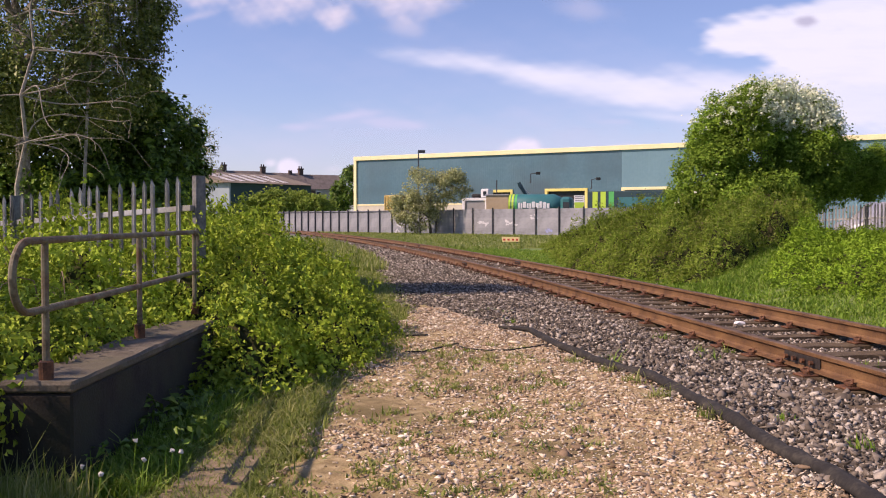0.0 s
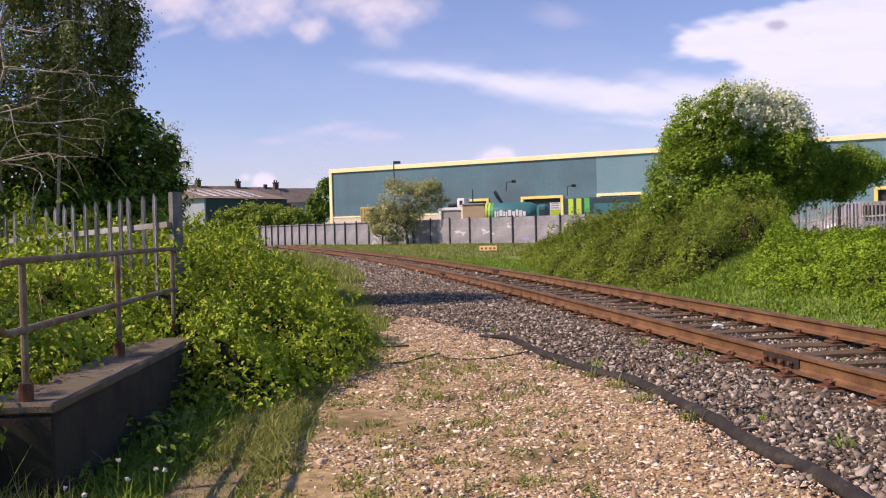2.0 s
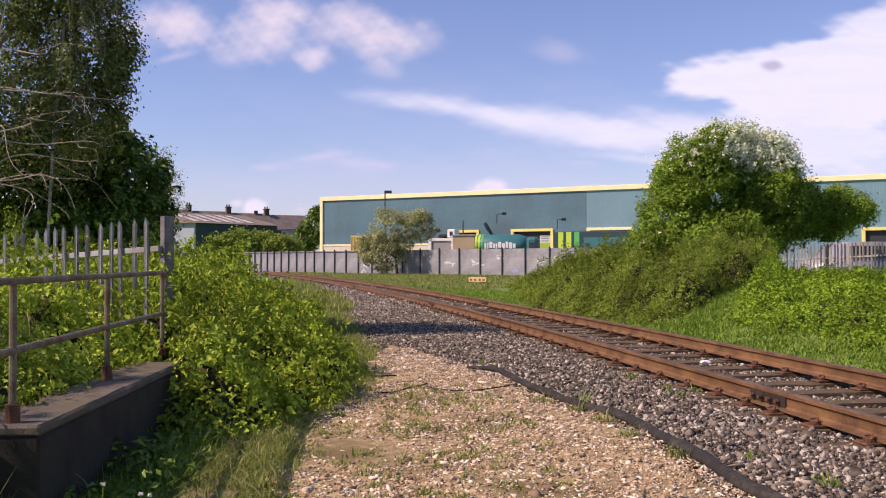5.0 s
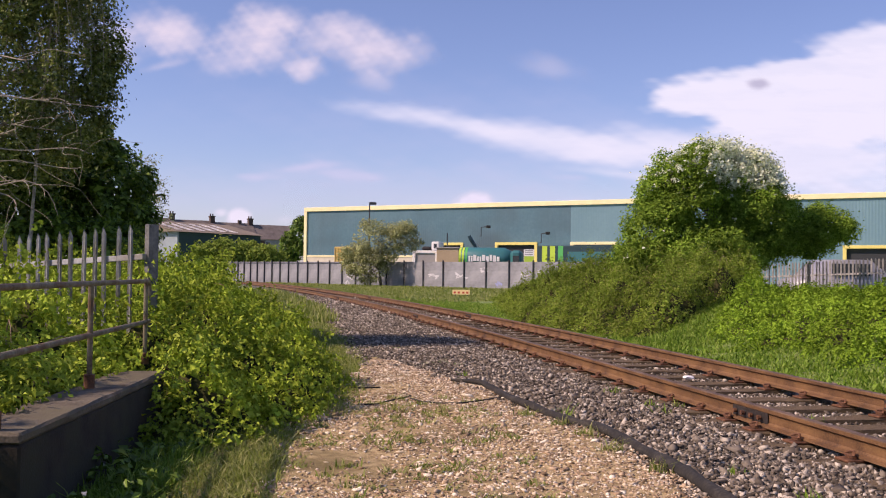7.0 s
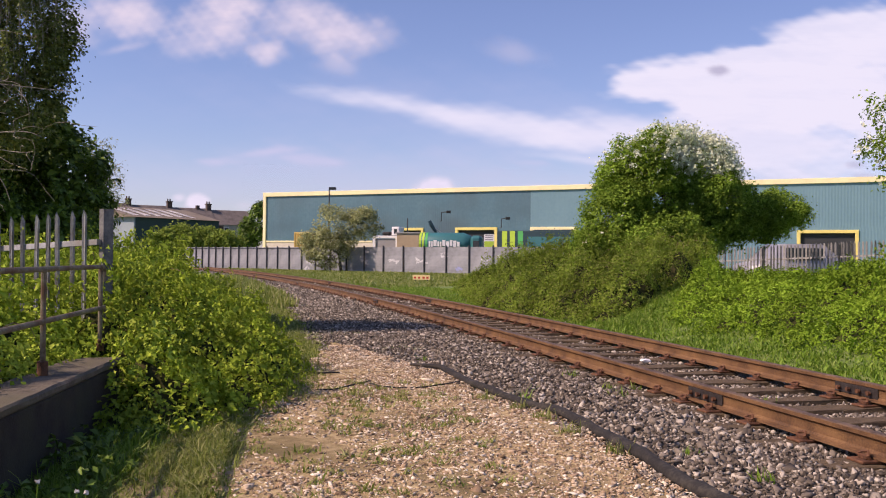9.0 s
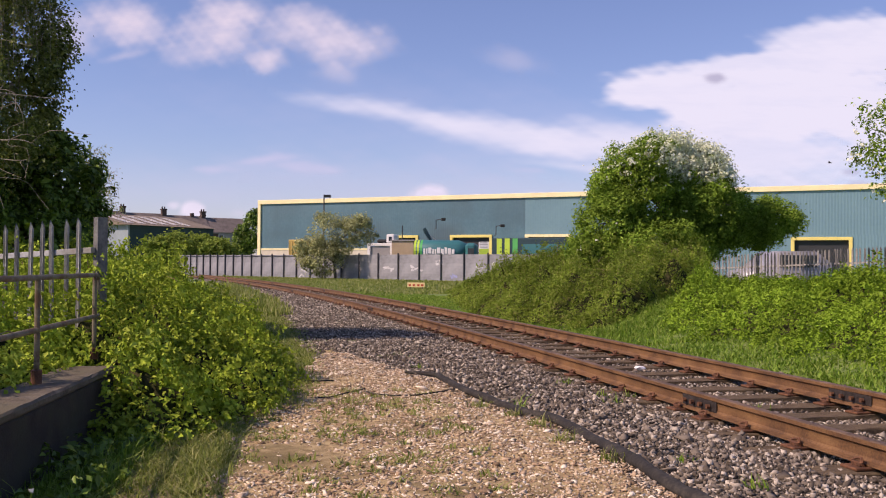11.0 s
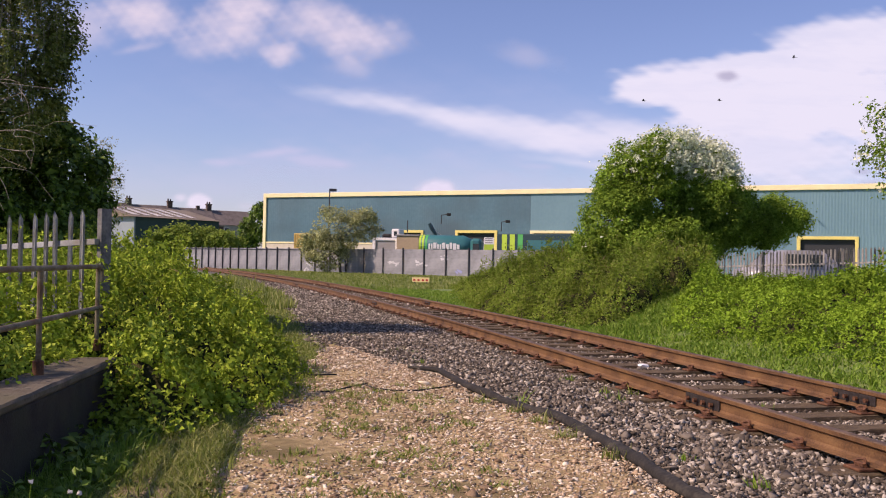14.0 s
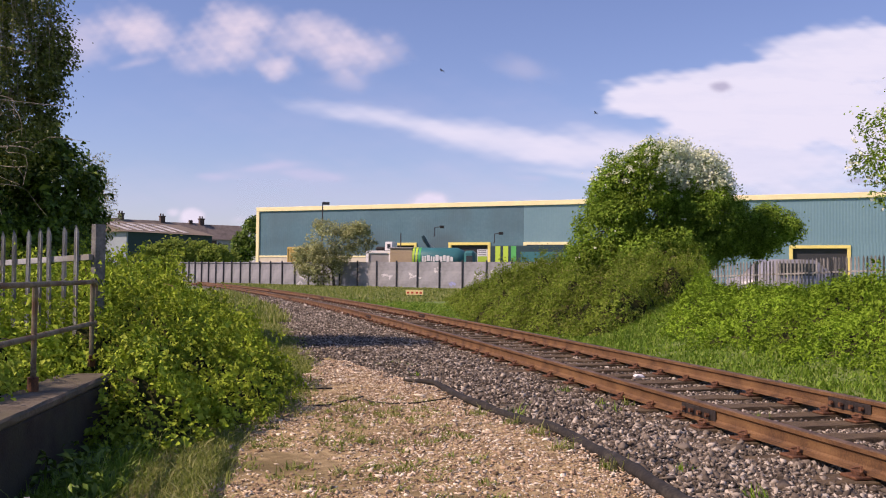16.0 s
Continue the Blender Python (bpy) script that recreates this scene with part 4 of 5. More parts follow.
def palisade(label, a, b, za, zb, height, mat, post_step=2.75, pitch=0.155, rail_drop=0.26, pale=0.07):
    """A run of steel palisade fence from a to b."""
    a, b = Vector(a), Vector(b)
    L = (b - a).length
    ang = math.degrees(math.atan2(b.y - a.y, b.x - a.x))
    root = thing("palisade_fence", label, "fence", (a.x, a.y, za), ang)
    slope = (zb - za) / L
    pm = pale_mesh(height, pale, mat)
    n = int(L / pitch)
    rr = random.Random(4)
    for i in range(n):
        x = 0.09 + i * pitch
        o = part("pale", pm, None, root)
        o.matrix_local = pose(x, -0.028, slope * x + 0.05, rr.uniform(-0.6, 0.6), rr.uniform(-0.8, 0.8), 0)
    for z in (0.35, height - rail_drop):
        bm = bmesh.new()
        vs = add_box(bm, (0, -0.025, z), (L, 0.02, z + 0.05), 0.003)
        for v in bm.verts:
            v.co.z += slope * v.co.x
        part("rail", bm, mat, root)
    k = 0
    x = 0.0
    while x <= L + 0.01:
        bm = bmesh.new()
        add_box(bm, (-0.025, 0.022, -0.3), (0.03, 0.032, height + 0.05), 0.002)
        add_box(bm, (0.018, 0.032, -0.3), (0.030, 0.122, height + 0.05), 0.002)
        add_box(bm, (-0.025, 0.122, -0.3), (0.03, 0.132, height + 0.05), 0.002)
        part("post", bm, M_POST, root, "weathered steel post, darkened for its shaded side").matrix_local = pose(x, 0, slope * x)
        x += post_step
    return root


palisade("galvanised steel palisade fence over brambles", (-6.78, 11.43), (-2.185, 8.40), -0.47, -0.20, 1.8, M_GALV, pale=0.06)
M_OLDFENCE = surface("weathered_steel", [(0.28, 0.28, 0.26), (0.38, 0.375, 0.355), (0.47, 0.46, 0.44)], 6, 0.7, 0.2, 0.2, fine=40)
palisade("dull weathered palisade fence on top of the bank", (10.4, 34.3), (17.4, 22.3), 0.16, 0.68, 1.36, M_OLDFENCE, rail_drop=0.42, pale=0.065, pitch=0.125)


# ---- yard fence ----
M_SHEET = surface("grey_fence_sheet", [(0.19, 0.195, 0.21), (0.25, 0.26, 0.275), (0.31, 0.32, 0.34)], 0.7, 0.6, 0.1, 0.2, fine=6, stain=(0.37, 0.37, 0.39), stain_scale=0.9)
M_SCRAWL = surface("faded_white_paint", [(0.45, 0.45, 0.47), (0.6, 0.6, 0.62)], 4, 0.7, 0.1)
M_SCRAWL_BLUE = surface("faded_blue_paint", [(0.22, 0.25, 0.45), (0.3, 0.33, 0.55)], 4, 0.7, 0.1)
M_DARKPOST = plain("dark_post", (0.03, 0.035, 0.045), 0.6)


def yard_fence():
    a, b = Vector((-19.0, 111.0)), Vector((24.0, 66.0))
    L = (b - a).length
    ang = math.degrees(math.atan2(b.y - a.y, b.x - a.x))
    root = thing("yard_fence", "grey sheet-steel yard fence with dark posts", "fence", (a.x, a.y, 0), ang)
    pan = bpy.data.meshes.new("panel")
    bm = bmesh.new()
    k = 16
    ring = [(0.02 + 0.96 * i / k, -0.008 if (i // 2) % 2 else 0.0) for i in range(k + 1)] + [(0.98, 0.02), (0.02, 0.02)]
    lo, hi = [[bm.verts.new((x, y, z)) for x, y in ring] for z in (0.04, 2.32)]
    for i in range(len(ring)):
        j = (i + 1) % len(ring)
        bm.faces.new((lo[i], lo[j], hi[j], hi[i]))
    bm.faces.new(lo[::-1]), bm.faces.new(hi)
    bm.to_mesh(pan), bm.free()
    pan.materials.append(M_SHEET)
    post = box((-0.06, -0.12, -0.2), (0.06, -0.01, 2.45), 0.01)
    pm = bpy.data.meshes.new("post")
    post.to_mesh(pm), post.free()
    pm.materials.append(M_DARKPOST)
    x = 0.0
    while x < L:
        w = float(np.interp(x, [0, 8, 16, 28, 60], [1.1, 1.4, 1.8, 2.5, 2.75]))
        part("panel", pan, None, root).matrix_local = pose(x, 0, 0) @ Matrix.Diagonal((w, 1, 1, 1))
        part("post", pm, None, root).matrix_local = pose(x, 0, 0)
        x += w
    # faded scrawls of paint on the sheets
    for x, z, w, h, m in ((40.9, 0.25, 0.9, 0.75, M_SCRAWL_BLUE), (43.6, 1.05, 1.1, 0.5, M_SCRAWL), (39.2, 1.5, 0.9, 0.5, M_SCRAWL), (36.6, 1.0, 1.4, 0.6, M_SCRAWL), (33.0, 0.9, 1.2, 0.5, M_SCRAWL), (45.2, 1.3, 0.8, 0.6, M_SCRAWL), (21.4, 0.3, 2.4, 1.5, M_SCRAWL)):
        bm = bmesh.new()
        r = random.Random(int(x * 10))
        for _ in range(6):
            u, v = x + r.uniform(-0.4, 0.4) * w, z + r.uniform(-0.35, 0.35) * h
            pts = [(u, -0.012, v), (u + r.uniform(-0.3, 0.3) * w, -0.012, v + r.uniform(0.1, 0.3) * h), (u + r.uniform(-0.4, 0.4) * w, -0.012, v + r.uniform(-0.2, 0.4) * h)]
            tube(pts, [0.05, 0.09, 0.04], 5, bm)
        for q in bm.verts:
            q.co.y = -0.012 + (q.co.y + 0.012) * 0.04
        part("paint_scrawl", bm, m, root, "faded paint scrawl")
    part("top_rail", box((0, -0.07, 2.16), (x, -0.011, 2.24), 0.01), M_DARKPOST, root)


yard_fence()

# ---- warehouse ----
M_CLAD = surface("teal_cladding", [(0.068, 0.16, 0.205), (0.08, 0.18, 0.225), (0.10, 0.205, 0.25)], 0.3, 0.45, 0.02, 0.0, fine=3, stain=(0.07, 0.13, 0.16), stain_scale=0.12)
M_CLAD2 = surface("pale_teal_cladding", [(0.13, 0.26, 0.31), (0.155, 0.295, 0.345)], 0.3, 0.45, 0.02, 0.0, fine=3)
M_CREAM = plain("cream_trim", (0.9, 0.8, 0.45), 0.5)
M_YELLOW = plain("yellow_trim", (0.8, 0.68, 0.2), 0.5)
M_CREAMWALL = surface("cream_render", [(0.55, 0.5, 0.4), (0.66, 0.61, 0.5)], 1, 0.85, 0.1)
M_DARKDOOR = plain("dark_opening", (0.025, 0.03, 0.035), 0.7)
M_ROOF = surface("grey_roof_sheet", [(0.3, 0.29, 0.27), (0.4, 0.38, 0.35)], 0.4, 0.8, 0.1)


def warehouse():
    A, B = Vector((-11.66, 129.0)), Vector((28.42, 104.8))
    d = (B - A).normalized()
    ang = math.degrees(math.atan2(d.y, d.x))
    root = thing("warehouse", "long teal-clad warehouse with cream trim and loading doors", "building", (A.x, A.y, 0), ang)
    L, H, D = 98.0, 9.5, 38.0
    bm = bmesh.new()

    def clad(x0, x1, z0, z1, mat, name="cladding"):
        bm = bmesh.new()
        k = int((x1 - x0) / 0.15)
        v = [[bm.verts.new((x0 + (x1 - x0) * i / k, (-0.014 if i % 2 else 0.0), z)) for i in range(k + 1)] for z in (z0, z1)]
        for i in range(k):
            bm.faces.new((v[0][i], v[0][i + 1], v[1][i + 1], v[1][i]))
        part(name, bm, mat, root)

    doors = [(20.22, 23.59), (28.51, 33.4), (38.15, 43.19), (67.44, 72.72)]
    tall = [4.8, 4.8, 4.8, 4.3]
    ht = 4.8
    for x0, x1, m in ((0.3, 37.85, M_CLAD), (37.85, L, M_CLAD2)):
        clad(x0, x1, ht, H - 0.02, m)
    edges = [0.3] + [e for dd in doors for e in dd] + [L]
    for i in range(0, len(edges), 2):
        x0, x1 = edges[i], edges[i + 1]
        mid = min(max(37.85, x0), x1)
        if mid - x0 > 0.3:
            clad(x0, mid, 3.5 if x0 < 10 else 0.0, ht, M_CLAD)
        if x1 - mid > 0.3:
            clad(mid, x1, 0.0, ht, M_CLAD2)
    part("plinth", box((0.0, -0.08, 0), (19.8, 0.1, 3.3), 0.01), M_CREAMWALL, root, "cream rendered base wall")
    part("base_trim", box((0.0, -0.14, 3.3), (19.8, 0.0, 3.5), 0.01), M_CREAM, root)
    part("fascia", box((-0.15, -0.22, H - 0.12), (L + 0.1, 0.25, H + 0.42), 0.02), M_CREAM, root, "cream-yellow eaves fascia")
    part("corner_trim", box((-0.15, -0.2, 0.0), (0.3, 0.3, H - 0.12), 0.01), M_CREAM, root)
    part("gable_wall", box((0.0, 0.3, 0), (0.25, D, H), 0.0), M_CLAD, root)
    part("back_wall", box((0.0, D, 0), (L, D + 0.2, H), 0.0), M_CLAD, root)
    part("end_wall", box((L, -0.1, 0), (L + 0.25, D + 0.2, H), 0.0), M_CLAD2, root)
    part("floor", box((0.3, 0.12, 0), (L, D, 0.05), 0.0), M_CREAMWALL, root)
    bm = bmesh.new()
    p = [(-0.1, 0.25, H + 0.3), (-0.1, D / 2, H + 1.6), (-0.1, D, H + 0.3)]
    q = [(L, y, z) for _, y, z in p]
    P_, Q_ = [bm.verts.new(a) for a in p], [bm.verts.new(a) for a in q]
    bm.faces.new((P_[0], Q_[0], Q_[1], P_[1])), bm.faces.new((P_[1], Q_[1], Q_[2], P_[2])), bm.faces.new(P_), bm.faces.new(Q_)
    part("roof", bm, M_ROOF, root)
    for i, (x0, x1) in enumerate(doors):
        trim = M_YELLOW if i != 2 else M_CREAM
        if tall[i] < ht:
            clad(x0, x1, tall[i] + 0.28, ht, M_CLAD2)
        dh = tall[i]
        fr = part("door", box((x0, 0.25, 0.0), (x1, 0.32, dh), 0.0), M_DARKDOOR, root, "dark recessed loading door")
        part("lintel", box((x0 - 0.3, -0.16, dh - 0.02), (x1 + 0.3, 0.22, dh + 0.3), 0.01), trim, fr)
        part("jamb", box((x0 - 0.3, -0.14, 0), (x0 + 0.05, 0.22, dh - 0.02), 0.01), trim, fr)
        part("jamb", box((x1 - 0.05, -0.14, 0), (x1 + 0.3, 0.22, dh - 0.02), 0.01), trim, fr)
    return root


warehouse()

# soft lobes of the clouds, in metres at their distance
CLOUD_A = [
    (1495, 552, 594, 135, 4, 0.35, 1),
    (1050, 584, 324, 65, 10, 0.35, 0.95),
    (1455, 673, 594, 81, 6, 0.4, 0.9),
    (1652, 774, 387, 94, 4, 0.6, 0.9),
    (2258, 611, 756, 342, 0, 0.5, 1),
    (1772, 559, 432, 270, 0, 0.6, 0.95),
    (1359, 380, 594, 162, 0, 0.7, 0.85),
    (937, 426, 342, 86, -6, 0.8, 0.75),
    (1128, 301, 378, 72, 0, 0.9, 0.6),
    (473, 433, 576, 68, -10, 0.9, 0.8),
    (146, 488, 378, 40, -7, 1, 0.6),
    (769, 400, 360, 72, -7, 0.9, 0.7),
    (713, 329, 216, 22, -5, 1, 0.5),
]
CLOUD_B = [
    (-767, 758, 171, 99, -5, 1, 0.85),
    (-476, 726, 180, 126, -10, 1, 0.8),
    (-442, 802, 162, 72, 0, 1, 0.6),
    (-332, 653, 90, 54, 0, 1, 0.8),
    (-205, 779, 198, 61, 0, 1, 0.6),
    (-102, 716, 216, 94, 5, 1, 0.8),
    (-119, 614, 90, 45, 0, 1, 0.35),
    (-561, 665, 126, 61, 0, 1, 0.5),
    (-275, 737, 198, 72, 0, 1, 0.4),
    (463, 672, 144, 54, -10, 1, 0.25),
    (-943, 713, 162, 108, 0, 1, 0.5),
    (-774, 649, 108, 22, 15, 1, 0.3),
]
CLOUD_C = [
    (-296, 337, 144, 20, 8, 1, 0.6),
    (-460, 303, 108, 22, 0, 1, 0.5),
    (-182, 315, 162, 22, -3, 1, 0.5),
    (-331, 308, 288, 54, 0, 1, 0.16),
    (564, 318, 108, 18, 0, 1, 0.35),
    # two very wide faint lobes: a glowing haze veil added to tint the sky
    (218, 230, 2340, 162, 0, 1, 0.3),
    (655, 420, 1620, 216, -5, 1, 0.15),
]
CLOUD_D = [
    (247, 226, 86, 47, 0, 0.6, 0.95),
    (148, 206, 61, 22, 0, 0.7, 0.8),
    (593, 232, 81, 29, 0, 0.9, 0.6),
    (-493, 171, 47, 32, 0, 0.6, 0.9),
    (-549, 187, 29, 18, 0, 0.8, 0.6),
    (-343, 166, 45, 22, 0, 1, 0.4),
]
CLOUD_E = [
    (1142, 624, 54, 23, 0, 0.8, 0.9),
    (1608, 326, 47, 18, 0, 1, 0.7),
    (1647, 284, 81, 25, 0, 1, 0.6),
]


# ---- clouds: soft sheets far away ----
def cloud(name, label, mid, lobes, strength, col, detail=0.35, wisp=1.0, cell=7.0, seed=1.0):
    """A sheet whose thickness is the union of soft, ragged lobes (x, z, half width, half height, tilt, soft, peak)."""
    m, n, l, b = shader("cloud_vapour")
    n.remove(b)
    tc, mp, nz = n.new("ShaderNodeTexCoord"), n.new("ShaderNodeMapping"), n.new("ShaderNodeTexNoise")
    mp.inputs["Scale"].default_value = (1 / (95 * wisp), 1, 1 / 48)
    mp.inputs["Location"].default_value = (seed, seed * 2, seed * 3)
    nz.inputs["Scale"].default_value, nz.inputs["Detail"].default_value, nz.inputs["Roughness"].default_value = 1.0, 6, 0.55
    at = n.new("ShaderNodeAttribute")
    at.attribute_name = "thickness"
    l.new(tc.outputs["Object"], mp.inputs[0]), l.new(mp.outputs[0], nz.inputs["Vector"])
    a1, a2 = n.new("ShaderNodeMath"), n.new("ShaderNodeMath")
    a1.operation, a2.operation = "MULTIPLY_ADD", "MULTIPLY"
    a1.inputs[1].default_value, a1.inputs[2].default_value = 2 * detail, 1.0 - detail
    a2.use_clamp = True
    l.new(nz.outputs["Fac"], a1.inputs[0]), l.new(a1.outputs[0], a2.inputs[0]), l.new(at.outputs["Fac"], a2.inputs[1])
    em, tr, mx = n.new("ShaderNodeEmission"), n.new("ShaderNodeBsdfTransparent"), n.new("ShaderNodeMixShader")
    em.inputs["Color"].default_value, em.inputs["Strength"].default_value = (*col, 1), strength
    l.new(a2.outputs[0], mx.inputs[0]), l.new(tr.outputs[0], mx.inputs[1]), l.new(em.outputs[0], mx.inputs[2])
    l.new(mx.outputs[0], n["Material Output"].inputs["Surface"])
    x0, x1 = min(q[0] - 1.3 * q[2] for q in lobes), max(q[0] + 1.3 * q[2] for q in lobes)
    z0, z1 = min(q[1] - 1.5 * max(q[3], q[2] * abs(math.sin(radians(q[4])))) for q in lobes), max(q[1] + 1.5 * max(q[3], q[2] * abs(math.sin(radians(q[4])))) for q in lobes)
    xs, zs = np.arange(x0, x1 + cell, cell), np.arange(z0, z1 + cell, cell)
    me = grid_sheet(name, xs, zs, lambda x, z: 0 * x, m)
    co = np.array([v.co for v in me.vertices])
    X, Z = co[:, 0], co[:, 1]
    wob = sum(fnoise(X / wisp, Z, k, seed + k) * a for k, a in ((120, 0.13), (55, 0.09), (24, 0.06), (11, 0.035)))
    dens = np.zeros(len(X))
    for cx, cz, rx, rz, tilt, soft, peak in lobes:
        c, q = math.cos(radians(tilt)), math.sin(radians(tilt))
        u, w = ((X - cx) * c + (Z - cz) * q) / rx, (-(X - cx) * q + (Z - cz) * c) / rz
        v = peak * smooth01(0, 1, (1 + wob - np.sqrt(u * u + w * w)) / soft)
        dens = 1 - (1 - dens) * (1 - v)
    att = me.attributes.new("thickness", "FLOAT", "POINT")
    att.data.foreach_set("value", dens.astype(np.float32))
    me.transform(Matrix(((1, 0, 0, 0), (0, 0, 1, 0), (0, 1, 0, 0), (0, 0, 0, 1))))
    ob = part(name, me)
    ob.matrix_world = Matrix.Translation(mid)
    return tagged(ob, label, "cloud", kind="structure")


CLOUDS = [
    (cloud("backdrop_cloud_1", "broad bright white cloud with a long streak", (0, 3010, 0), CLOUD_A, 0.84, (0.83, 0.94, 1.0), 0.2, 3.0), 9),
    (cloud("backdrop_cloud_2", "small puffy pinkish-white clouds", (0, 3030, 0), CLOUD_B, 0.74, (0.94, 0.96, 1.0), 0.45, 1.3, seed=4.0), 115),
    (cloud("backdrop_cloud_3", "faint thin cloud streaks with an added bluish haze veil", (0, 3050, 0), CLOUD_C, 0.74, (0.74, 0.82, 1.0), 0.3, 2.5, seed=7.0), 50),
    (cloud("backdrop_cloud_4", "low white clouds over the far roofs", (0, 3060, 0), CLOUD_D, 0.84, (0.88, 0.95, 1.0), 0.3, 1.0, seed=9.0), 10),
    (cloud("backdrop_cloud_5", "small grey scraps of cloud", (0, 2990, 0), CLOUD_E, 0.56, (0.74, 0.82, 1.0), 0.4, 1.5, seed=11.0), 78),
]


# ---- grass ----
def grass(name, label, x, y, height, mat, width=0.008, lean=0.35, zf=ground_z, spread=0.35):
    h = height * np.exp(rng.normal(0, spread, len(x)))
    tagged(part(name, blade_mesh(name, np.stack([x, y, zf(x, y) - 0.01], 1), h, mat, width, lean)), label, "grass", kind="stuff")


def tufts(n, per, x0, x1, y0, y1, radius, power=1.0):
    """Blades gathered in tufts between two side lines."""
    cy = y0 + (y1 - y0) * rng.uniform(0, 1, n) ** power
    cx = x0(cy) + (x1(cy) - x0(cy)) * rng.uniform(0, 1, n)
    k = np.repeat(np.arange(n), per)
    return cx[k] + rng.normal(0, radius, n * per), cy[k] + rng.normal(0, radius, n * per)


# long grass at the foot of the parapet wall
gx1, gy1 = tufts(800, 24, lambda y: -1.66 + 0 * y, lambda y: -1.32 + 0 * y, 4.3, 7.6, 0.05)
grass("grass", "long green grass at the foot of the wall", gx1, gy1, 0.085, M_GRASS, 0.005, 0.8)
gx1, gy1 = tufts(800, 16, lambda y: -1.3 + 0 * y, lambda y: -0.75 + 0 * y, 2.6, 7.6, 0.05)
grass("grass", "short grass tufts on sandy soil", gx1, gy1, 0.055, M_DRYGRASS, 0.005, 0.8)
gx1, gy1 = tufts(1600, 18, lambda y: -1.30 + 0 * y, lambda y: -0.80 + 0 * y, 3.0, 7.4, 0.045)
grass("grass", "short dry grass creeping over the trough lids", gx1, gy1, 0.045, M_DRYGRASS, 0.005, 1.0, lambda x, y: ground_z(x, y) + 0.02)
# sunlit grass before the end of the wall
gx1, gy1 = tufts(330, 24, lambda y: -2.5 + 0 * y, lambda y: -1.62 + 0 * y, 3.7, 4.25, 0.06)
grass("grass", "sunlit seeding grass before the wall's end", gx1, gy1, 0.13, M_DRYGRASS, 0.005)
# verge between bush and path
gx1, gy1 = tufts(1100, 24, lambda y: np.interp(y, [7, 9, 11, 14, 18, 24], [-1.2, -0.9, -1.1, -1.5, -2.0, -2.9]), lambda y: np.interp(y, [7, 9, 11, 13, 18, 24], [-0.75, -0.35, -0.35, -0.45, -0.9, -1.7]), 7, 24, 0.09)
grass("grass", "pale green verge grass beside the path", gx1, gy1, 0.055, M_DRYGRASS, 0.007, 0.9)
gx1, gy1 = tufts(700, 20, lambda y: ballast_left(y) - 1.6, lambda y: ballast_left(y) + 0.1, 24, 60, 0.15)
grass("grass", "verge grass along the ballast", gx1, gy1, 0.16, M_DRYGRASS, 0.02)
# tufts on the path, by the cable and in the ballast
gx1, gy1 = tufts(190, 26, path_left, lambda y: np.minimum(path_right(y) - 0.25, 0.9), 3.2, 9.5, 0.035)
grass("grass", "small weeds in the gravel path", gx1, gy1, 0.035, M_DRYGRASS, 0.006, 1.2, path_z)
gx1, gy1 = tufts(5, 60, lambda y: path_right(y) - 0.28, lambda y: path_right(y) - 0.1, 5.9, 8.4, 0.05)
grass("grass", "green tufts along the black edging", gx1, gy1, 0.06, M_DRYGRASS, 0.005, 0.9, path_z)
gx1, gy1 = tufts(26, 22, lambda y: ballast_left(y) + 0.2, lambda y: track_x(y) + 1.2, 4.5, 14, 0.04)
grass("grass", "weeds in the ballast", gx1, gy1, 0.06, M_GRASS, 0.006, 0.6, bed_z)
# far side of the track
gx1, gy1 = tufts(3800, 24, lambda y: track_x(y) + 1.5, lambda y: track_x(y) + 3.6, 4.5, 46, 0.10, 1.3)
grass("grass", "bright green grass at the foot of the bank", gx1, gy1, 0.05, M_GRASS, 0.012, 0.8)
gx1, gy1 = tufts(1200, 20, lambda y: 4.4 + 0.8 * (y - 17.6), lambda y: 6.7 + 0.75 * (y - 17.6), 16.4, 21.5, 0.1)
grass("grass", "lush grass in the hollow of the bank", gx1, gy1, 0.07, M_GRASS, 0.012, 0.7)
# field up to the yard fence
gx1, gy1 = tufts(5200, 8, lambda y: track_x(y) + 1.6, lambda y: np.minimum(17 + 0 * y, -13.4 + 0.9565 * (105 - y) - 0.6), 40, 104, 0.25)
grass("grass", "rough meadow grass before the yard fence", gx1, gy1, 0.10, M_DRYGRASS, 0.035)


def dandelions():
    r = random.Random(8)
    m_head = plain("seed_head", (0.6, 0.58, 0.52), 0.9)
    for x, y, h in ((-1.46, 4.5, 0.2), (-1.36, 4.3, 0.16), (-1.3, 4.55, 0.14), (-1.62, 4.25, 0.14), (-1.22, 4.4, 0.17), (-1.5, 4.15, 0.13)):
        root = thing("dandelion", "dandelion gone to seed in long grass", "flower", (x, y, 0.0), group="dandelions by the wall")
        part("stalk", tube([(0, 0, -0.02), (0.01, 0, h * 0.5), (0.015, 0.01, h)], 0.0025, 5), M_GRASS, root)
        bm = bmesh.new()
        bmesh.ops.create_icosphere(bm, subdivisions=1, radius=0.012, matrix=Matrix.Translation((0.015, 0.01, h + 0.012)))
        for v in bm.verts:
            v.co += Vector((r.uniform(-1, 1), r.uniform(-1, 1), r.uniform(-1, 1))) * 0.005
        part("seed_head", bm, m_head, root)


dandelions()


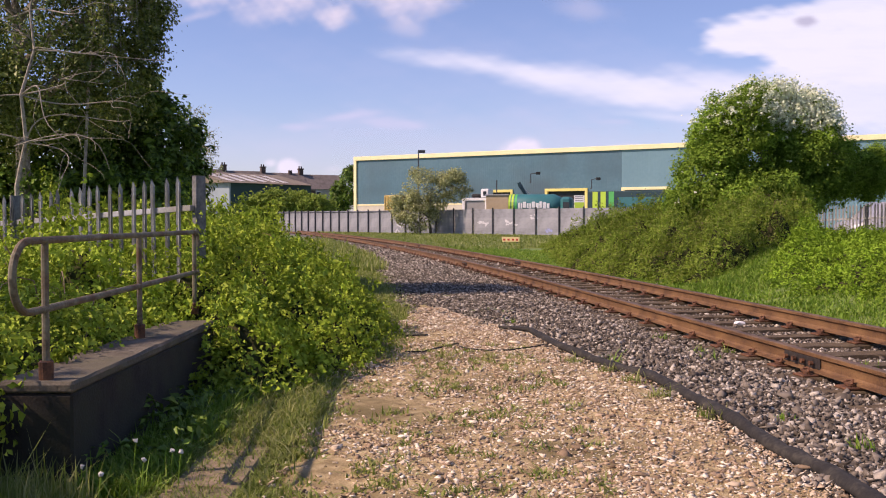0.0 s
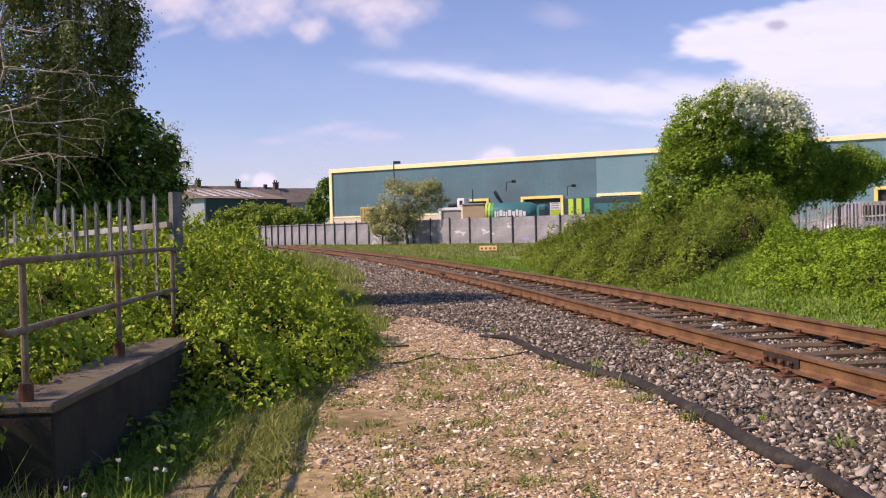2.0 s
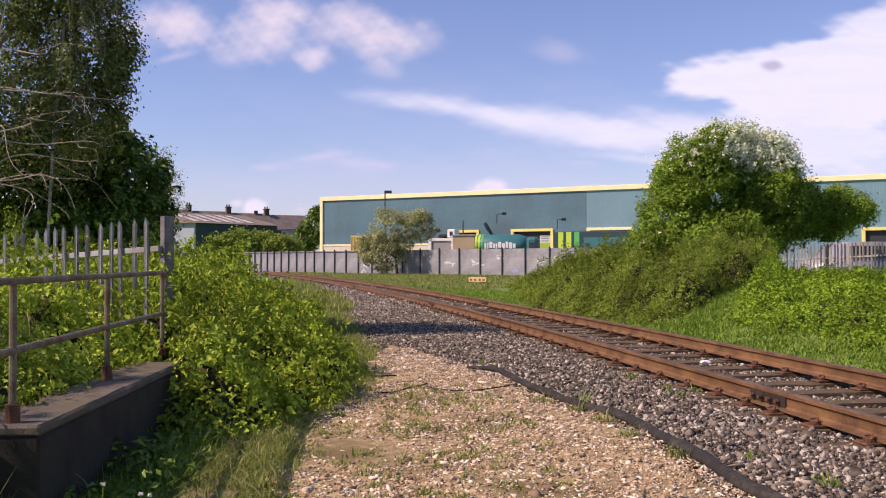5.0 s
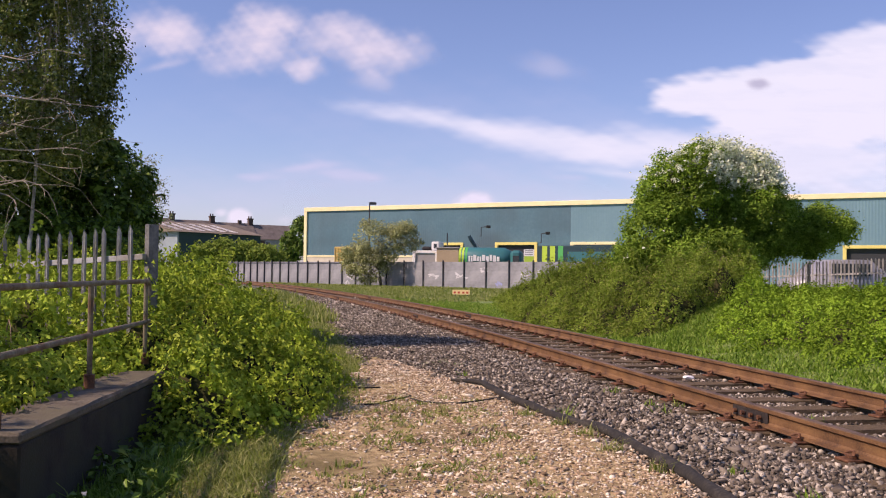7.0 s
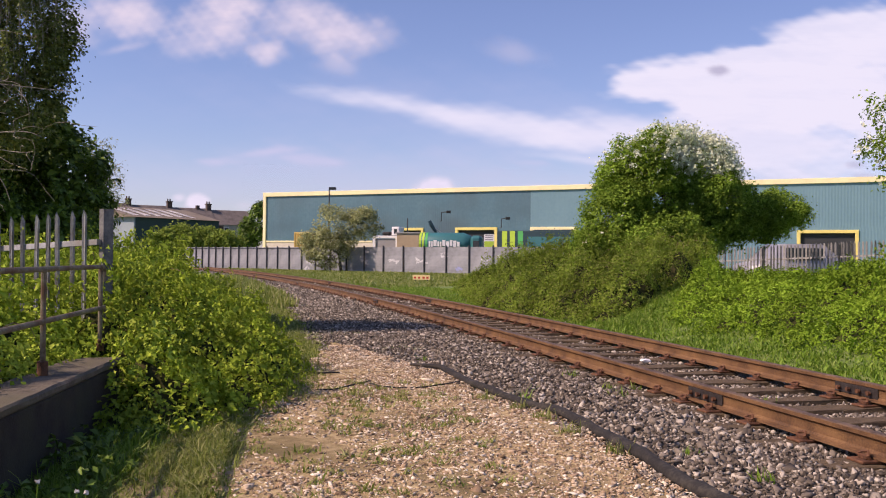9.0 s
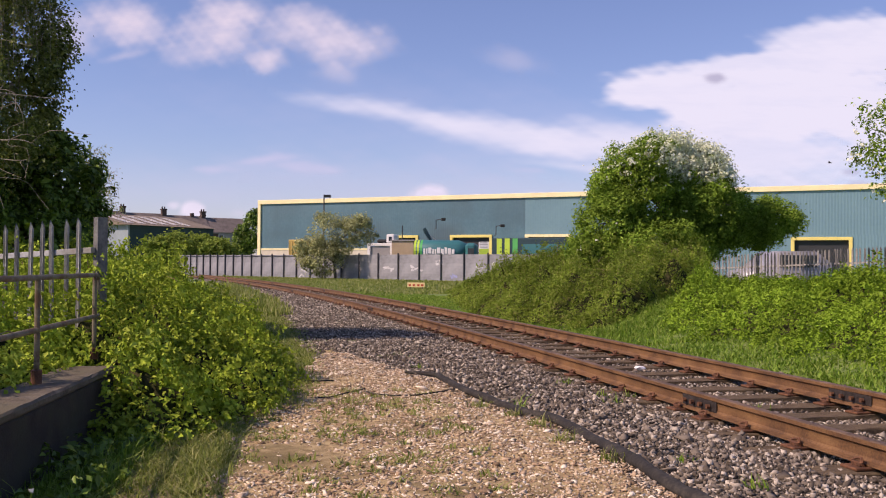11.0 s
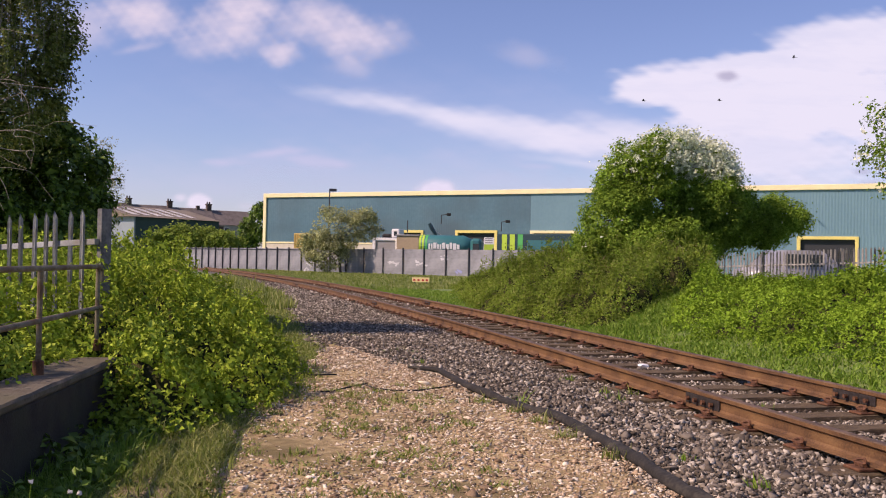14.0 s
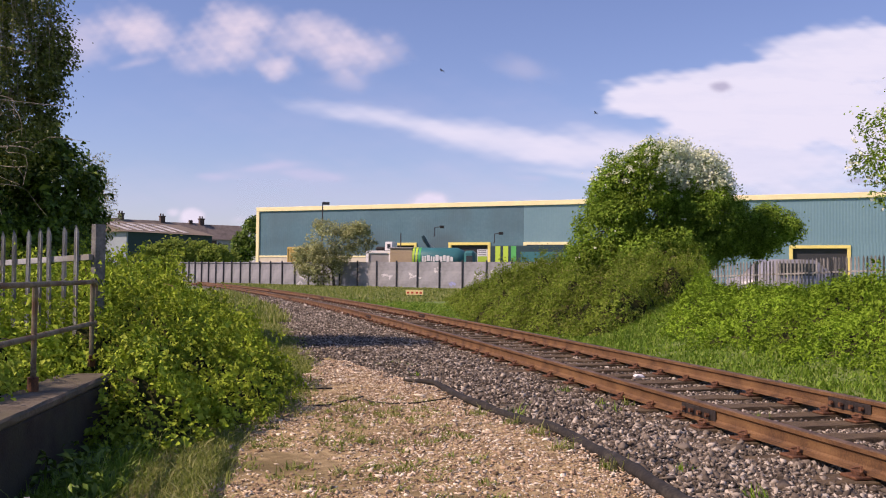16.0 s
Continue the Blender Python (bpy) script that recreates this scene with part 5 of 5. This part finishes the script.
# concrete trough lids along the path's edge
def trough():
    root = thing("cable_trough", "sandy concrete cable trough lids half buried in grass", "cable trough", (-1.08, 3.2, 0))
    m = surface("sandy_concrete", [(0.13, 0.095, 0.055), (0.24, 0.18, 0.11), (0.34, 0.26, 0.17)], 7, 0.95, 0.5, fine=70, stain=(0.10, 0.10, 0.04), stain_scale=3)
    r = random.Random(6)
    me = bpy.data.meshes.new("lid")
    bm = box((-0.17, 0, -0.04), (0.17, 0.585, 0.022), 0.012)
    bm.to_mesh(me), bm.free()
    me.materials.append(m)
    for i in range(7):
        part("lid", me, None, root).matrix_local = pose(r.uniform(-0.015, 0.015) - 0.006 * i, 0.6 * i, r.uniform(-0.012, 0.004), 0, r.uniform(-1.5, 1.5), r.uniform(-1, 1))


trough()


# black edging that snakes between path and ballast
def edging():
    pts = [(0.67, 10.93), (0.99, 10.56), (1.11, 9.73), (1.16, 9.2), (1.31, 8.56), (1.49, 7.87), (1.64, 7.51), (1.76, 6.48), (1.79, 5.92), (1.8, 5.43), (1.82, 5.04), (1.87, 4.79), (1.89, 4.61), (1.89, 4.42), (1.86, 3.4), (1.74, 2.0)]
    r = random.Random(1)
    bm, rings = bmesh.new(), []
    fine = []
    for a, b in zip(pts, pts[1:]):
        k = max(1, int(math.dist(a, b) / 0.12))
        fine += [(a[0] + (b[0] - a[0]) * i / k, a[1] + (b[1] - a[1]) * i / k) for i in range(k)]
    for i, p in enumerate(fine):
        q0, q1 = fine[max(i - 1, 0)], fine[min(i + 1, len(fine) - 1)]
        d = Vector((q1[0] - q0[0], q1[1] - q0[1], 0)).normalized()
        n = Vector((-d.y, d.x, 0))
        w = min(0.046, 0.022 + 0.003 * i) * r.uniform(0.88, 1.12)
        z = 0.032 + 0.008 * math.sin(i * 0.5)
        rings.append([bm.verts.new(Vector((p[0], p[1], z)) + n * (w * math.cos(t)) + Vector((0, 0, 0.85 * w * max(-0.5, math.sin(t)) * r.uniform(0.8, 1.2)))) for t in [2 * math.pi * k / 10 for k in range(10)]])
    for a, b in zip(rings, rings[1:]):
        for k in range(10):
            bm.faces.new((a[k], a[(k + 1) % 10], b[(k + 1) % 10], b[k]))
    bm.faces.new(rings[0][::-1]), bm.faces.new(rings[-1])
    tagged(part("black_cable", bm, M_BLACK, smooth=True), "thick black rubber cable lying between path and ballast", "cable")


edging()


def wire(pts, label):
    tagged(part("thin_cable", tube([(x, y, 0.022) for x, y in pts], 0.008, 6), M_BLACK, smooth=True), label, "cable")


wire([(-0.31, 8.92), (-0.18, 8.92), (-0.02, 9.22), (0.17, 9.55)], "thin black cable end on gravel")
wire([(0.16, 9.34), (0.27, 9.14), (0.43, 9.02), (0.65, 9.05), (0.89, 9.28), (1.11, 9.53)], "thin black cable across the gravel path")
wire([(-0.60, 10.36), (-0.44, 10.20), (-0.14, 10.25)], "thin dark cable leaving the bush")

M_WHITE = plain("white_paint", (0.8, 0.8, 0.78), 0.5)
M_LIME = plain("lime_paint", (0.42, 0.62, 0.05), 0.45)
M_GREEN = plain("green_paint", (0.06, 0.42, 0.10), 0.45)
M_TEAL = plain("teal_paint", (0.03, 0.16, 0.17), 0.4)
M_DTEAL = plain("dark_teal_paint", (0.012, 0.045, 0.055), 0.5)
M_TAN = plain("tan_board", (0.42, 0.33, 0.22), 0.8)
M_OCHRE = plain("ochre_paint", (0.55, 0.38, 0.10), 0.6)
M_GREYP = plain("grey_paint", (0.3, 0.3, 0.3), 0.6)
M_RED = plain("red_paint", (0.5, 0.06, 0.03), 0.6)
M_TYRE = plain("tyre", (0.02, 0.02, 0.02), 0.8)
M_GLASS = plain("dark_window", (0.03, 0.04, 0.05), 0.1)


# small white litter between the rails
def litter(at, s, label):
    bm = bmesh.new()
    bmesh.ops.create_icosphere(bm, subdivisions=2, radius=s)
    r = random.Random(2)
    for v in bm.verts:
        v.co = Vector((v.co.x * 1.5, v.co.y, v.co.z * 0.5)) * r.uniform(0.75, 1.25)
    ob = part("paper_scrap", bm, M_WHITE)
    ob.location = (*at, 0.0)
    tagged(ob, label, "litter")


litter((3.62, 16.90), 0.06, "crumpled white scrap between the rails")
litter((3.64, 11.60), 0.05, "flattened white scrap on the ballast")


# low marker board in the grass beyond the track
def marker():
    p = (3.84, 52.53)
    root = thing("marker_board", "low yellow marker board with red bars in grass", "sign", (p[0], p[1], 0), -20)
    part("board", box((-0.5, -0.03, 0.1), (0.5, 0.0, 0.36), 0.005), plain("pale_yellow", (0.75, 0.6, 0.28), 0.6), root)
    for i, x in enumerate((-0.36, -0.12, 0.14, 0.36)):
        part("bar", box((x - 0.07, -0.036, 0.16), (x + 0.06, -0.032, 0.27)), M_RED, root)
    for x in (-0.35, 0.35):
        part("leg", box((x - 0.03, 0.002, -0.05), (x + 0.03, 0.05, 0.3)), M_DARKPOST, root)


marker()

# ---- yard: lamp posts, vehicles and containers behind the fence ----
def lamp_post(x, y, h, label, heads=2):
    root = thing("street_lamp", label, "lamp post", (x, y, 0))
    part("pole", tube([(0, 0, 0), (0, 0, h * 0.5), (0, 0, h)], [0.10, 0.08, 0.06], 8), M_DARKPOST, root)
    for s in ((-1, 1) if heads == 2 else (1,)):
        part("lamp_head", box((s * 0.1 - 0.45 + 0.3 * s, -0.25, h - 0.05), (s * 0.1 + 0.3 + 0.3 * s, 0.2, h + 0.22), 0.03), M_DARKPOST, root)


lamp_post(-2.36, 98, 8.3, "dark lamp post with one floodlight", 1)


def floodlight(p, w, label):
    root = thing("floodlight", label, "floodlight", p)
    part("bracket", tube([(0, 0.9, -0.8), (0, 0.0, -0.8), (0, 0.0, 0.2), (w, -0.4, 0.3)], 0.06, 6), M_DARKPOST, root)
    part("lamp_head", box((w * 0.8, -0.75, 0.1), (w * 0.8 + 0.5, -0.38, 0.42), 0.04), M_TYRE, root)


floodlight((10.53, 112.20, 6.58), 0.7, "floodlight on a bracket on the teal wall")
floodlight((17.22, 109.00, 5.78), 0.5, "small floodlight on a bracket on the wall")


def wheel(parent, x, y, z, r=0.5, w=0.3):
    bm = bmesh.new()
    bmesh.ops.create_cone(bm, segments=18, radius1=r, radius2=r, depth=w, cap_ends=True, matrix=pose(x, y, z, 90, 0, 0))
    o = part("wheel", bm, M_TYRE, parent)
    bm = bmesh.new()
    bmesh.ops.create_cone(bm, segments=12, radius1=r * 0.5, radius2=r * 0.45, depth=w + 0.04, cap_ends=True, matrix=pose(x, y, z, 90, 0, 0))
    part("rim", bm, M_GREYP, o)


def yard_things():
    # ochre container
    p = (-5.44, 104.00, 2.30)
    root = thing("container", "ochre steel container behind the fence", "container", (p[0], p[1], 0), -20)
    part("body", box((-0.9, 0, 0.05), (0.9, 5.0, 4.05), 0.05), M_OCHRE, root)
    for i in range(6):
        part("rib", box((-0.85 + 0.32 * i, -0.05, 0.2), (-0.75 + 0.32 * i, -0.002, 3.9), 0.01), M_OCHRE, root)
    # white frame lorry with grey body
    p = (3.38, 98.0, 0)
    root = thing("lorry", "white-framed flat lorry with open grey body", "lorry", (p[0], p[1], 0), -18)
    z0, z1 = 2.0, 3.55
    part("body", box((-1.0, 0.1, 0.95), (1.15, 6.0, 3.3), 0.03), M_GREYP, root)
    part("frame", box((-1.3, -0.05, 0.95), (-1.0, 0.25, 3.6), 0.02), M_WHITE, root)
    part("frame", box((1.15, -0.05, 0.95), (1.45, 0.25, 3.6), 0.02), M_WHITE, root)
    part("frame", box((-1.0, -0.02, 3.34), (1.15, 0.27, 3.62), 0.02), M_WHITE, root)
    cab = part("cab", box((0.62, 0.3, 3.64), (1.45, 2.2, 4.55), 0.08), M_WHITE, root, "small white cab")
    part("window", box((0.88, 0.27, 3.85), (1.2, 0.298, 4.3), 0.02), M_GLASS, cab)
    part("engine", box((-0.5, 0.6, 3.62), (0.4, 1.8, 4.05), 0.15), M_TYRE, root, "dark machinery")
    part("deck", box((-3.8, 0.1, 2.0), (-1.2, 1.2, 2.2), 0.02), M_GREYP, root)
    for x in (-0.8, 0.9):
        for y in (0.6, 4.6):
            wheel(root, x, y, 0.5)
    # tan board hoarding
    p = (5.14, 94.00, 2.37)
    root = thing("site_cabin", "tan timber site cabin", "cabin", (p[0], p[1], 0), -18)
    part("wall", box((-0.75, 0, 0.02), (1.5, 3.0, 3.75), 0.02), M_TAN, root)
    part("roof", box((-0.85, -0.1, 3.752), (1.6, 3.1, 3.88), 0.02), M_GREYP, root)
    part("mast", tube([(0.2, 0.5, 3.88), (0.2, 0.5, 5.3)], 0.06, 6), M_DARKPOST, root)
    # teal tanker with lime stripes
    p = (9.42, 90.00, 2.32)
    root = thing("tanker_lorry", "teal tanker lorry with lime stripes and white bars", "lorry", (p[0], p[1], 0), -14)
    bm = tube([(-2.9, 0, 2.7), (-2.7, 0, 2.7), (1.2, 0, 2.7), (1.6, 0, 2.6), (1.9, 0, 2.4)], [1.0, 1.08, 1.08, 0.95, 0.6], 20)
    tank = part("tank", bm, M_TEAL, root, smooth=True)
    for i, m in enumerate((M_LIME, M_LIME, M_GREEN)):
        part("stripe", tube([(-2.95 + 0.3 * i, 0, 2.7), (-2.75 + 0.3 * i, 0, 2.7)], 1.095, 20), m, tank)
    r = random.Random(4)
    x = -2.0
    while x < 0.9:
        w = r.uniform(0.12, 0.32)
        part("bar", box((x, -1.13, 2.4 + r.uniform(0, 0.1)), (x + w, -0.9, 2.85 + r.uniform(0, 0.25)), 0.01), M_WHITE, tank)
        x += w + 0.07
    part("chassis", box((-2.9, -0.9, 0.7), (3.0, 0.9, 1.6), 0.03), M_TYRE, root)
    c = part("cab", box((1.95, -1.1, 1.0), (3.0, 1.1, 3.5), 0.25), M_TEAL, root, "teal cab")
    part("window", box((2.2, -1.12, 2.3), (2.8, -1.102, 3.0), 0.0), M_GLASS, c)
    for x in (-2.2, -1.0, 2.4):
        wheel(root, x, -0.85, 0.5)
    # slanting loader arm
    p = (7.85, 93.00, 3.85)
    root = thing("loader_crane", "dark lorry crane with folded arm", "crane", (p[0], p[1], 0), 0)
    part("mast", tube([(0.6, 0, 0), (0.6, 0, 3.6)], 0.14, 8), M_DTEAL, root)
    part("arm", tube([(0.6, 0, 3.5), (-0.1, 0, 4.6), (-0.3, 0, 5.0)], [0.1, 0.2, 0.16], 6), M_DTEAL, root)
    part("stay", tube([(-0.1, 0, 4.6), (1.8, 0, 3.2)], 0.03, 5), M_GREYP, root)
    # sign panel
    p = (11.89, 82.00, 2.22)
    root = thing("panel_sign", "white and lime panel with unreadable print", "sign", (p[0], p[1], 0), -15)
    part("panel", box((-0.45, 0, 1.0), (0.45, 0.06, 3.45), 0.01), M_WHITE, root)
    part("panel", box((-0.42, -0.01, 1.1), (0.42, -0.004, 2.85), 0.0), M_LIME, root, "lime lower panel")
    for z in (2.95, 3.15, 3.32):
        part("bar", box((-0.35, -0.01, z), (0.33, -0.004, z + 0.08), 0.0), M_GREYP, root)
    for x in (-0.4, 0.4):
        part("leg", tube([(x, 0.09, -0.05), (x, 0.09, 3.4)], 0.04, 6), M_DARKPOST, root)
    # striped dark box trailer
    a, b = (12.88, 84.00, 2.25), (19.54, 80.00, 2.20)
    L = math.hypot(b[0] - a[0], b[1] - a[1])
    root = thing("box_trailer", "dark teal trailer with lime and green stripes", "trailer", (a[0], a[1], 0), math.degrees(math.atan2(b[1] - a[1], b[0] - a[0])))
    tr = part("body", box((0, 0, 0.9), (L, 2.4, 3.85), 0.08), M_DTEAL, root)
    for i, m in enumerate((M_LIME, M_LIME, M_GREEN)):
        part("stripe", box((0.5 + 0.75 * i, -0.012, 0.95), (0.98 + 0.75 * i, -0.004, 3.8), 0.0), m, tr)
    part("curtain", box((2.9, -0.02, 1.0), (L - 0.1, -0.004, 3.3), 0.0), M_TEAL, tr)
    for x in (1.0, 2.2, L - 1.5):
        wheel(root, x, 0.3, 0.5)
    # parked car behind the weathered fence
    p = (16.6, 34.60, 2.15)
    root = thing("car", "grey-blue parked hatchback behind the fence", "car", (p[0], p[1], float(ground_z(p[0], p[1]))), 5)
    mcar = plain("car_paint", (0.30, 0.31, 0.34), 0.35, 0.1)
    bm = bmesh.new()
    prof = [(-2.0, 0.3), (-2.0, 0.85), (-1.3, 0.95), (-0.7, 1.6), (0.8, 1.6), (1.6, 0.95), (2.0, 0.85), (2.0, 0.3)]
    A_, B_ = [bm.verts.new((x, -0.85, z)) for x, z in prof], [bm.verts.new((x, 0.85, z)) for x, z in prof]
    for i in range(len(prof)):
        j = (i + 1) % len(prof)
        bm.faces.new((A_[i], A_[j], B_[j], B_[i]))
    bm.faces.new(A_), bm.faces.new(B_[::-1])
    bmesh.ops.bevel(bm, geom=bm.edges[:], offset=0.06, segments=2, affect="EDGES")
    part("body", bm, mcar, root, smooth=True)
    part("window", box((-0.75, -0.87, 1.0), (0.75, -0.845, 1.45), 0.0), M_GLASS, root)
    for x in (-1.25, 1.25):
        wheel(root, x, -0.75, 0.3, 0.3, 0.2)


yard_things()

# ---- shed and terrace beyond ----
M_SLATE = surface("brown_slate", [(0.10, 0.085, 0.075), (0.16, 0.135, 0.12), (0.2, 0.17, 0.15)], 0.8, 0.85, 0.2, fine=5)
M_BRICK = surface("far_brick", [(0.06, 0.04, 0.035), (0.11, 0.075, 0.06)], 1.5, 0.9, 0.2)
# besides their hues, the two sheets carry the shed's lit and shaded faces
M_SHEDLIT = plain("pale_blue_sheet", (0.27, 0.33, 0.36), 0.6)
M_SHEDDARK = plain("shaded_green_sheet", (0.02, 0.055, 0.05), 0.6)
M_SHEDROOF = surface("fibre_cement", [(0.17, 0.14, 0.10), (0.24, 0.20, 0.15)], 0.6, 0.9, 0.2)


def shed():
    a, b = (-30.97, 140.00, 1.25), (-20.97, 152.00, 1.25)
    L = math.hypot(b[0] - a[0], b[1] - a[1])
    root = thing("shed", "dark green industrial shed with rooflight strips", "building", (a[0], a[1], 0), math.degrees(math.atan2(b[1] - a[1], b[0] - a[0])))
    H, D = 6.9, 16.0
    part("front_wall", box((0, 0, 0), (L, 0.2, H), 0.0), M_SHEDDARK, root)
    part("side_wall", box((-0.25, 0.0, 0), (-0.004, D, H), 0.0), M_SHEDLIT, root, "pale sheeted side wall")
    part("end_wall", box((L, 0, 0), (L + 0.2, D, H), 0.0), M_SHEDDARK, root)
    part("back_wall", box((0, D, 0), (L, D + 0.2, H), 0.0), M_SHEDDARK, root)
    bm = bmesh.new()
    p = [(-0.9, -0.5, H), (-0.9, D / 2, H + 1.9), (-0.9, D + 0.5, H)]
    P_, Q_ = [bm.verts.new(v) for v in p], [bm.verts.new((L + 0.4, y, z)) for _, y, z in p]
    bm.faces.new((P_[0], Q_[0], Q_[1], P_[1])), bm.faces.new((P_[1], Q_[1], Q_[2], P_[2])), bm.faces.new(P_), bm.faces.new(Q_)
    roof = part("roof", bm, M_SHEDROOF, root, "fibre-cement roof")
    m = plain("rooflight", (0.85, 0.83, 0.78), 0.4)
    for i in range(6):
        x = 0.2 + i * 2.1
        s = 1.9 / (D / 2 + 0.5)
        bm = bmesh.new()
        q = [(x, 0.8), (x + 1.25, 0.8), (x + 1.25, 6.6), (x, 6.6)]
        bm.faces.new([bm.verts.new((u, v, H + (v + 0.5) * s + 0.05)) for u, v in q])
        bmesh.ops.solidify(bm, geom=bm.faces[:], thickness=0.04)
        part("rooflight", bm, m, roof)


shed()


def house(i):
    p0, p1 = (-50.4, 191.0, 0), (-20.8, 207.0, 0)
    n = 4
    d = Vector((p1[0] - p0[0], p1[1] - p0[1], 0))
    w = d.length / n
    at = Vector((p0[0], p0[1], 0)) + d * (i / n)
    root = thing("terraced_house", "stone terraced house with slate roof and chimney", "house", at, math.degrees(math.atan2(d.y, d.x)), "terrace beyond the yard")
    e, D = 8.4 - 0.1 * i, 8.0
    part("wall", box((0.002, 0.3, 0), (w - 0.002, D, e), 0.0), surface("render", [(0.3, 0.29, 0.27), (0.4, 0.39, 0.36)], 1, 0.9, 0.1) if i > 2 else M_BRICK, root)
    for k in (0.2, 0.65):
        wd = part("window", box((w * k, 0.27, e - 1.9), (w * k + 1.1, 0.298, e - 0.5), 0.0), M_WHITE, root)
        part("pane", box((w * k + 0.1, 0.255, e - 1.8), (w * k + 1.0, 0.268, e - 0.6), 0.0), M_GLASS, wd)
    bm = bmesh.new()
    p = [(0, -0.1, e), (0, D / 2, e + 3.6 - 0.12 * i), (0, D + 0.1, e)]
    P_, Q_ = [bm.verts.new(v) for v in p], [bm.verts.new((w, y, z)) for _, y, z in p]
    bm.faces.new((P_[0], Q_[0], Q_[1], P_[1])), bm.faces.new((P_[1], Q_[1], Q_[2], P_[2])), bm.faces.new(P_), bm.faces.new(Q_)
    roof = part("roof", bm, M_SLATE, root)
    if i < 3:
        top = e + (4.7, 4.6, 4.5)[i]
        ch = bmesh.new()
        add_box(ch, (w - 0.95, D / 2 - 0.55, e + 2.4), (w - 0.004, D / 2 + 0.45, top - 0.35), 0.02)
        add_box(ch, (w - 1.05, D / 2 - 0.65, top - 0.348), (w + 0.1, D / 2 + 0.55, top - 0.1), 0.02)
        for x in (w - 0.8, w - 0.3):
            bmesh.ops.create_cone(ch, segments=8, radius1=0.17, radius2=0.13, depth=0.5, cap_ends=True, matrix=Matrix.Translation((x, D / 2, top + 0.13)))
        part("chimney", ch, M_BRICK, roof, "sooty brick chimney with pots")
    if i == 2:
        ch = bmesh.new()
        add_box(ch, (w * 0.62, D / 2 - 0.4, e + 2.9), (w * 0.62 + 0.7, D / 2 + 0.3, e + 3.95), 0.05)
        part("chimney", ch, M_BRICK, roof, "small sooty chimney")
    # rear addition with its own roof, seen over the shed
    if i == 2:
        add = part("annexe", box((w * 0.75, -4.0, 0), (w - 0.1, 0.296, e - 0.6), 0.0), M_BRICK, root)
        part("annexe_roof", box((w * 0.7, -4.2, e - 0.596), (w, 0.29, e - 0.3), 0.05), M_SLATE, add)


for i in range(4):
    house(i)


# ---- birds ----
M_BIRD = plain("dark_feathers", (0.05, 0.05, 0.055), 0.7)


def bird(at, rz, label):
    root = thing("bird", label, "bird", at, rz, "birds over the yard")
    part("body", tube([(0, -0.17, 0), (0, -0.1, 0.01), (0, 0.05, 0.01), (0, 0.14, 0.02), (0, 0.18, 0.015)], [0.01, 0.04, 0.05, 0.03, 0.006], 8), M_BIRD, root)
    part("tail", box((-0.03, -0.27, -0.004), (0.03, -0.15, 0.006), 0.002), M_BIRD, root)
    for s in (-1, 1):
        bm = bmesh.new()
        v = [bm.verts.new(p) for p in ((s * 0.03, 0.07, 0.02), (s * 0.03, -0.07, 0.02), (s * 0.25, -0.05, 0.10), (s * 0.25, 0.09, 0.10), (s * 0.55, -0.08, 0.05))]
        bm.faces.new((v[0], v[1], v[2], v[3])), bm.faces.new((v[3], v[2], v[4]))
        bmesh.ops.solidify(bm, geom=bm.faces[:], thickness=0.008)
        part("wing", bm, M_BIRD, root)
    return root


FLIGHTS = [
    [(0, (65.87, 80.00, 9.05)), (10.8, (42.83, 80.00, 10.10)), (11.3, (41.88, 80.00, 12.74)), (11.6, (41.36, 80.00, 14.63)), (12.0, (40.50, 80.00, 16.85)), (12.5, (39.58, 80.00, 18.82)), (13.0, (38.62, 80.00, 19.78)), (13.5, (38.64, 80.00, 20.47)), (14.0, (38.35, 80.00, 19.81)), (14.5, (39.11, 80.00, 19.37)), (15.0, (40.44, 80.00, 22.47)), (15.5, (41.73, 80.00, 29.18)), (16.0, (43.87, 80.00, 34.22))],
    [(0, (86.80, 90.00, 14.36)), (12.0, (48.84, 90.00, 16.40)), (12.7, (42.60, 90.00, 17.22)), (13.0, (40.58, 90.00, 17.14)), (13.5, (38.30, 90.00, 17.88)), (14.0, (35.59, 90.00, 17.59)), (14.5, (33.06, 90.00, 17.58)), (15.0, (30.08, 90.00, 18.06)), (15.5, (26.51, 90.00, 17.84)), (16.0, (24.04, 90.00, 17.06))],
    [(0, (84.84, 95.00, 5.10)), (12.0, (40.42, 95.00, 11.00)), (13.0, (30.75, 95.00, 15.47)), (13.5, (30.77, 95.00, 17.61)), (14.0, (29.53, 95.00, 18.19)), (14.5, (28.55, 95.00, 18.61)), (15.0, (27.21, 95.00, 18.75)), (15.5, (21.75, 95.00, 20.89)), (16.0, (9.47, 95.00, 21.79))],
]
BIRDS = [bird(f[0][1], 60, "dark bird gliding over the yard") for f in FLIGHTS]


def motions():
    for ob, drift in CLOUDS:
        m = ob.matrix_world.copy()
        walk(ob, [(0, m), (16, Matrix.Translation((drift, 0, 0)) @ m)])
    for ob, rows in zip(BIRDS, FLIGHTS):
        walk(ob, [(t, pose(*p, 0, 20 * math.sin(2 * t), 60 + 10 * math.sin(t))) for t, p in rows])


motions()
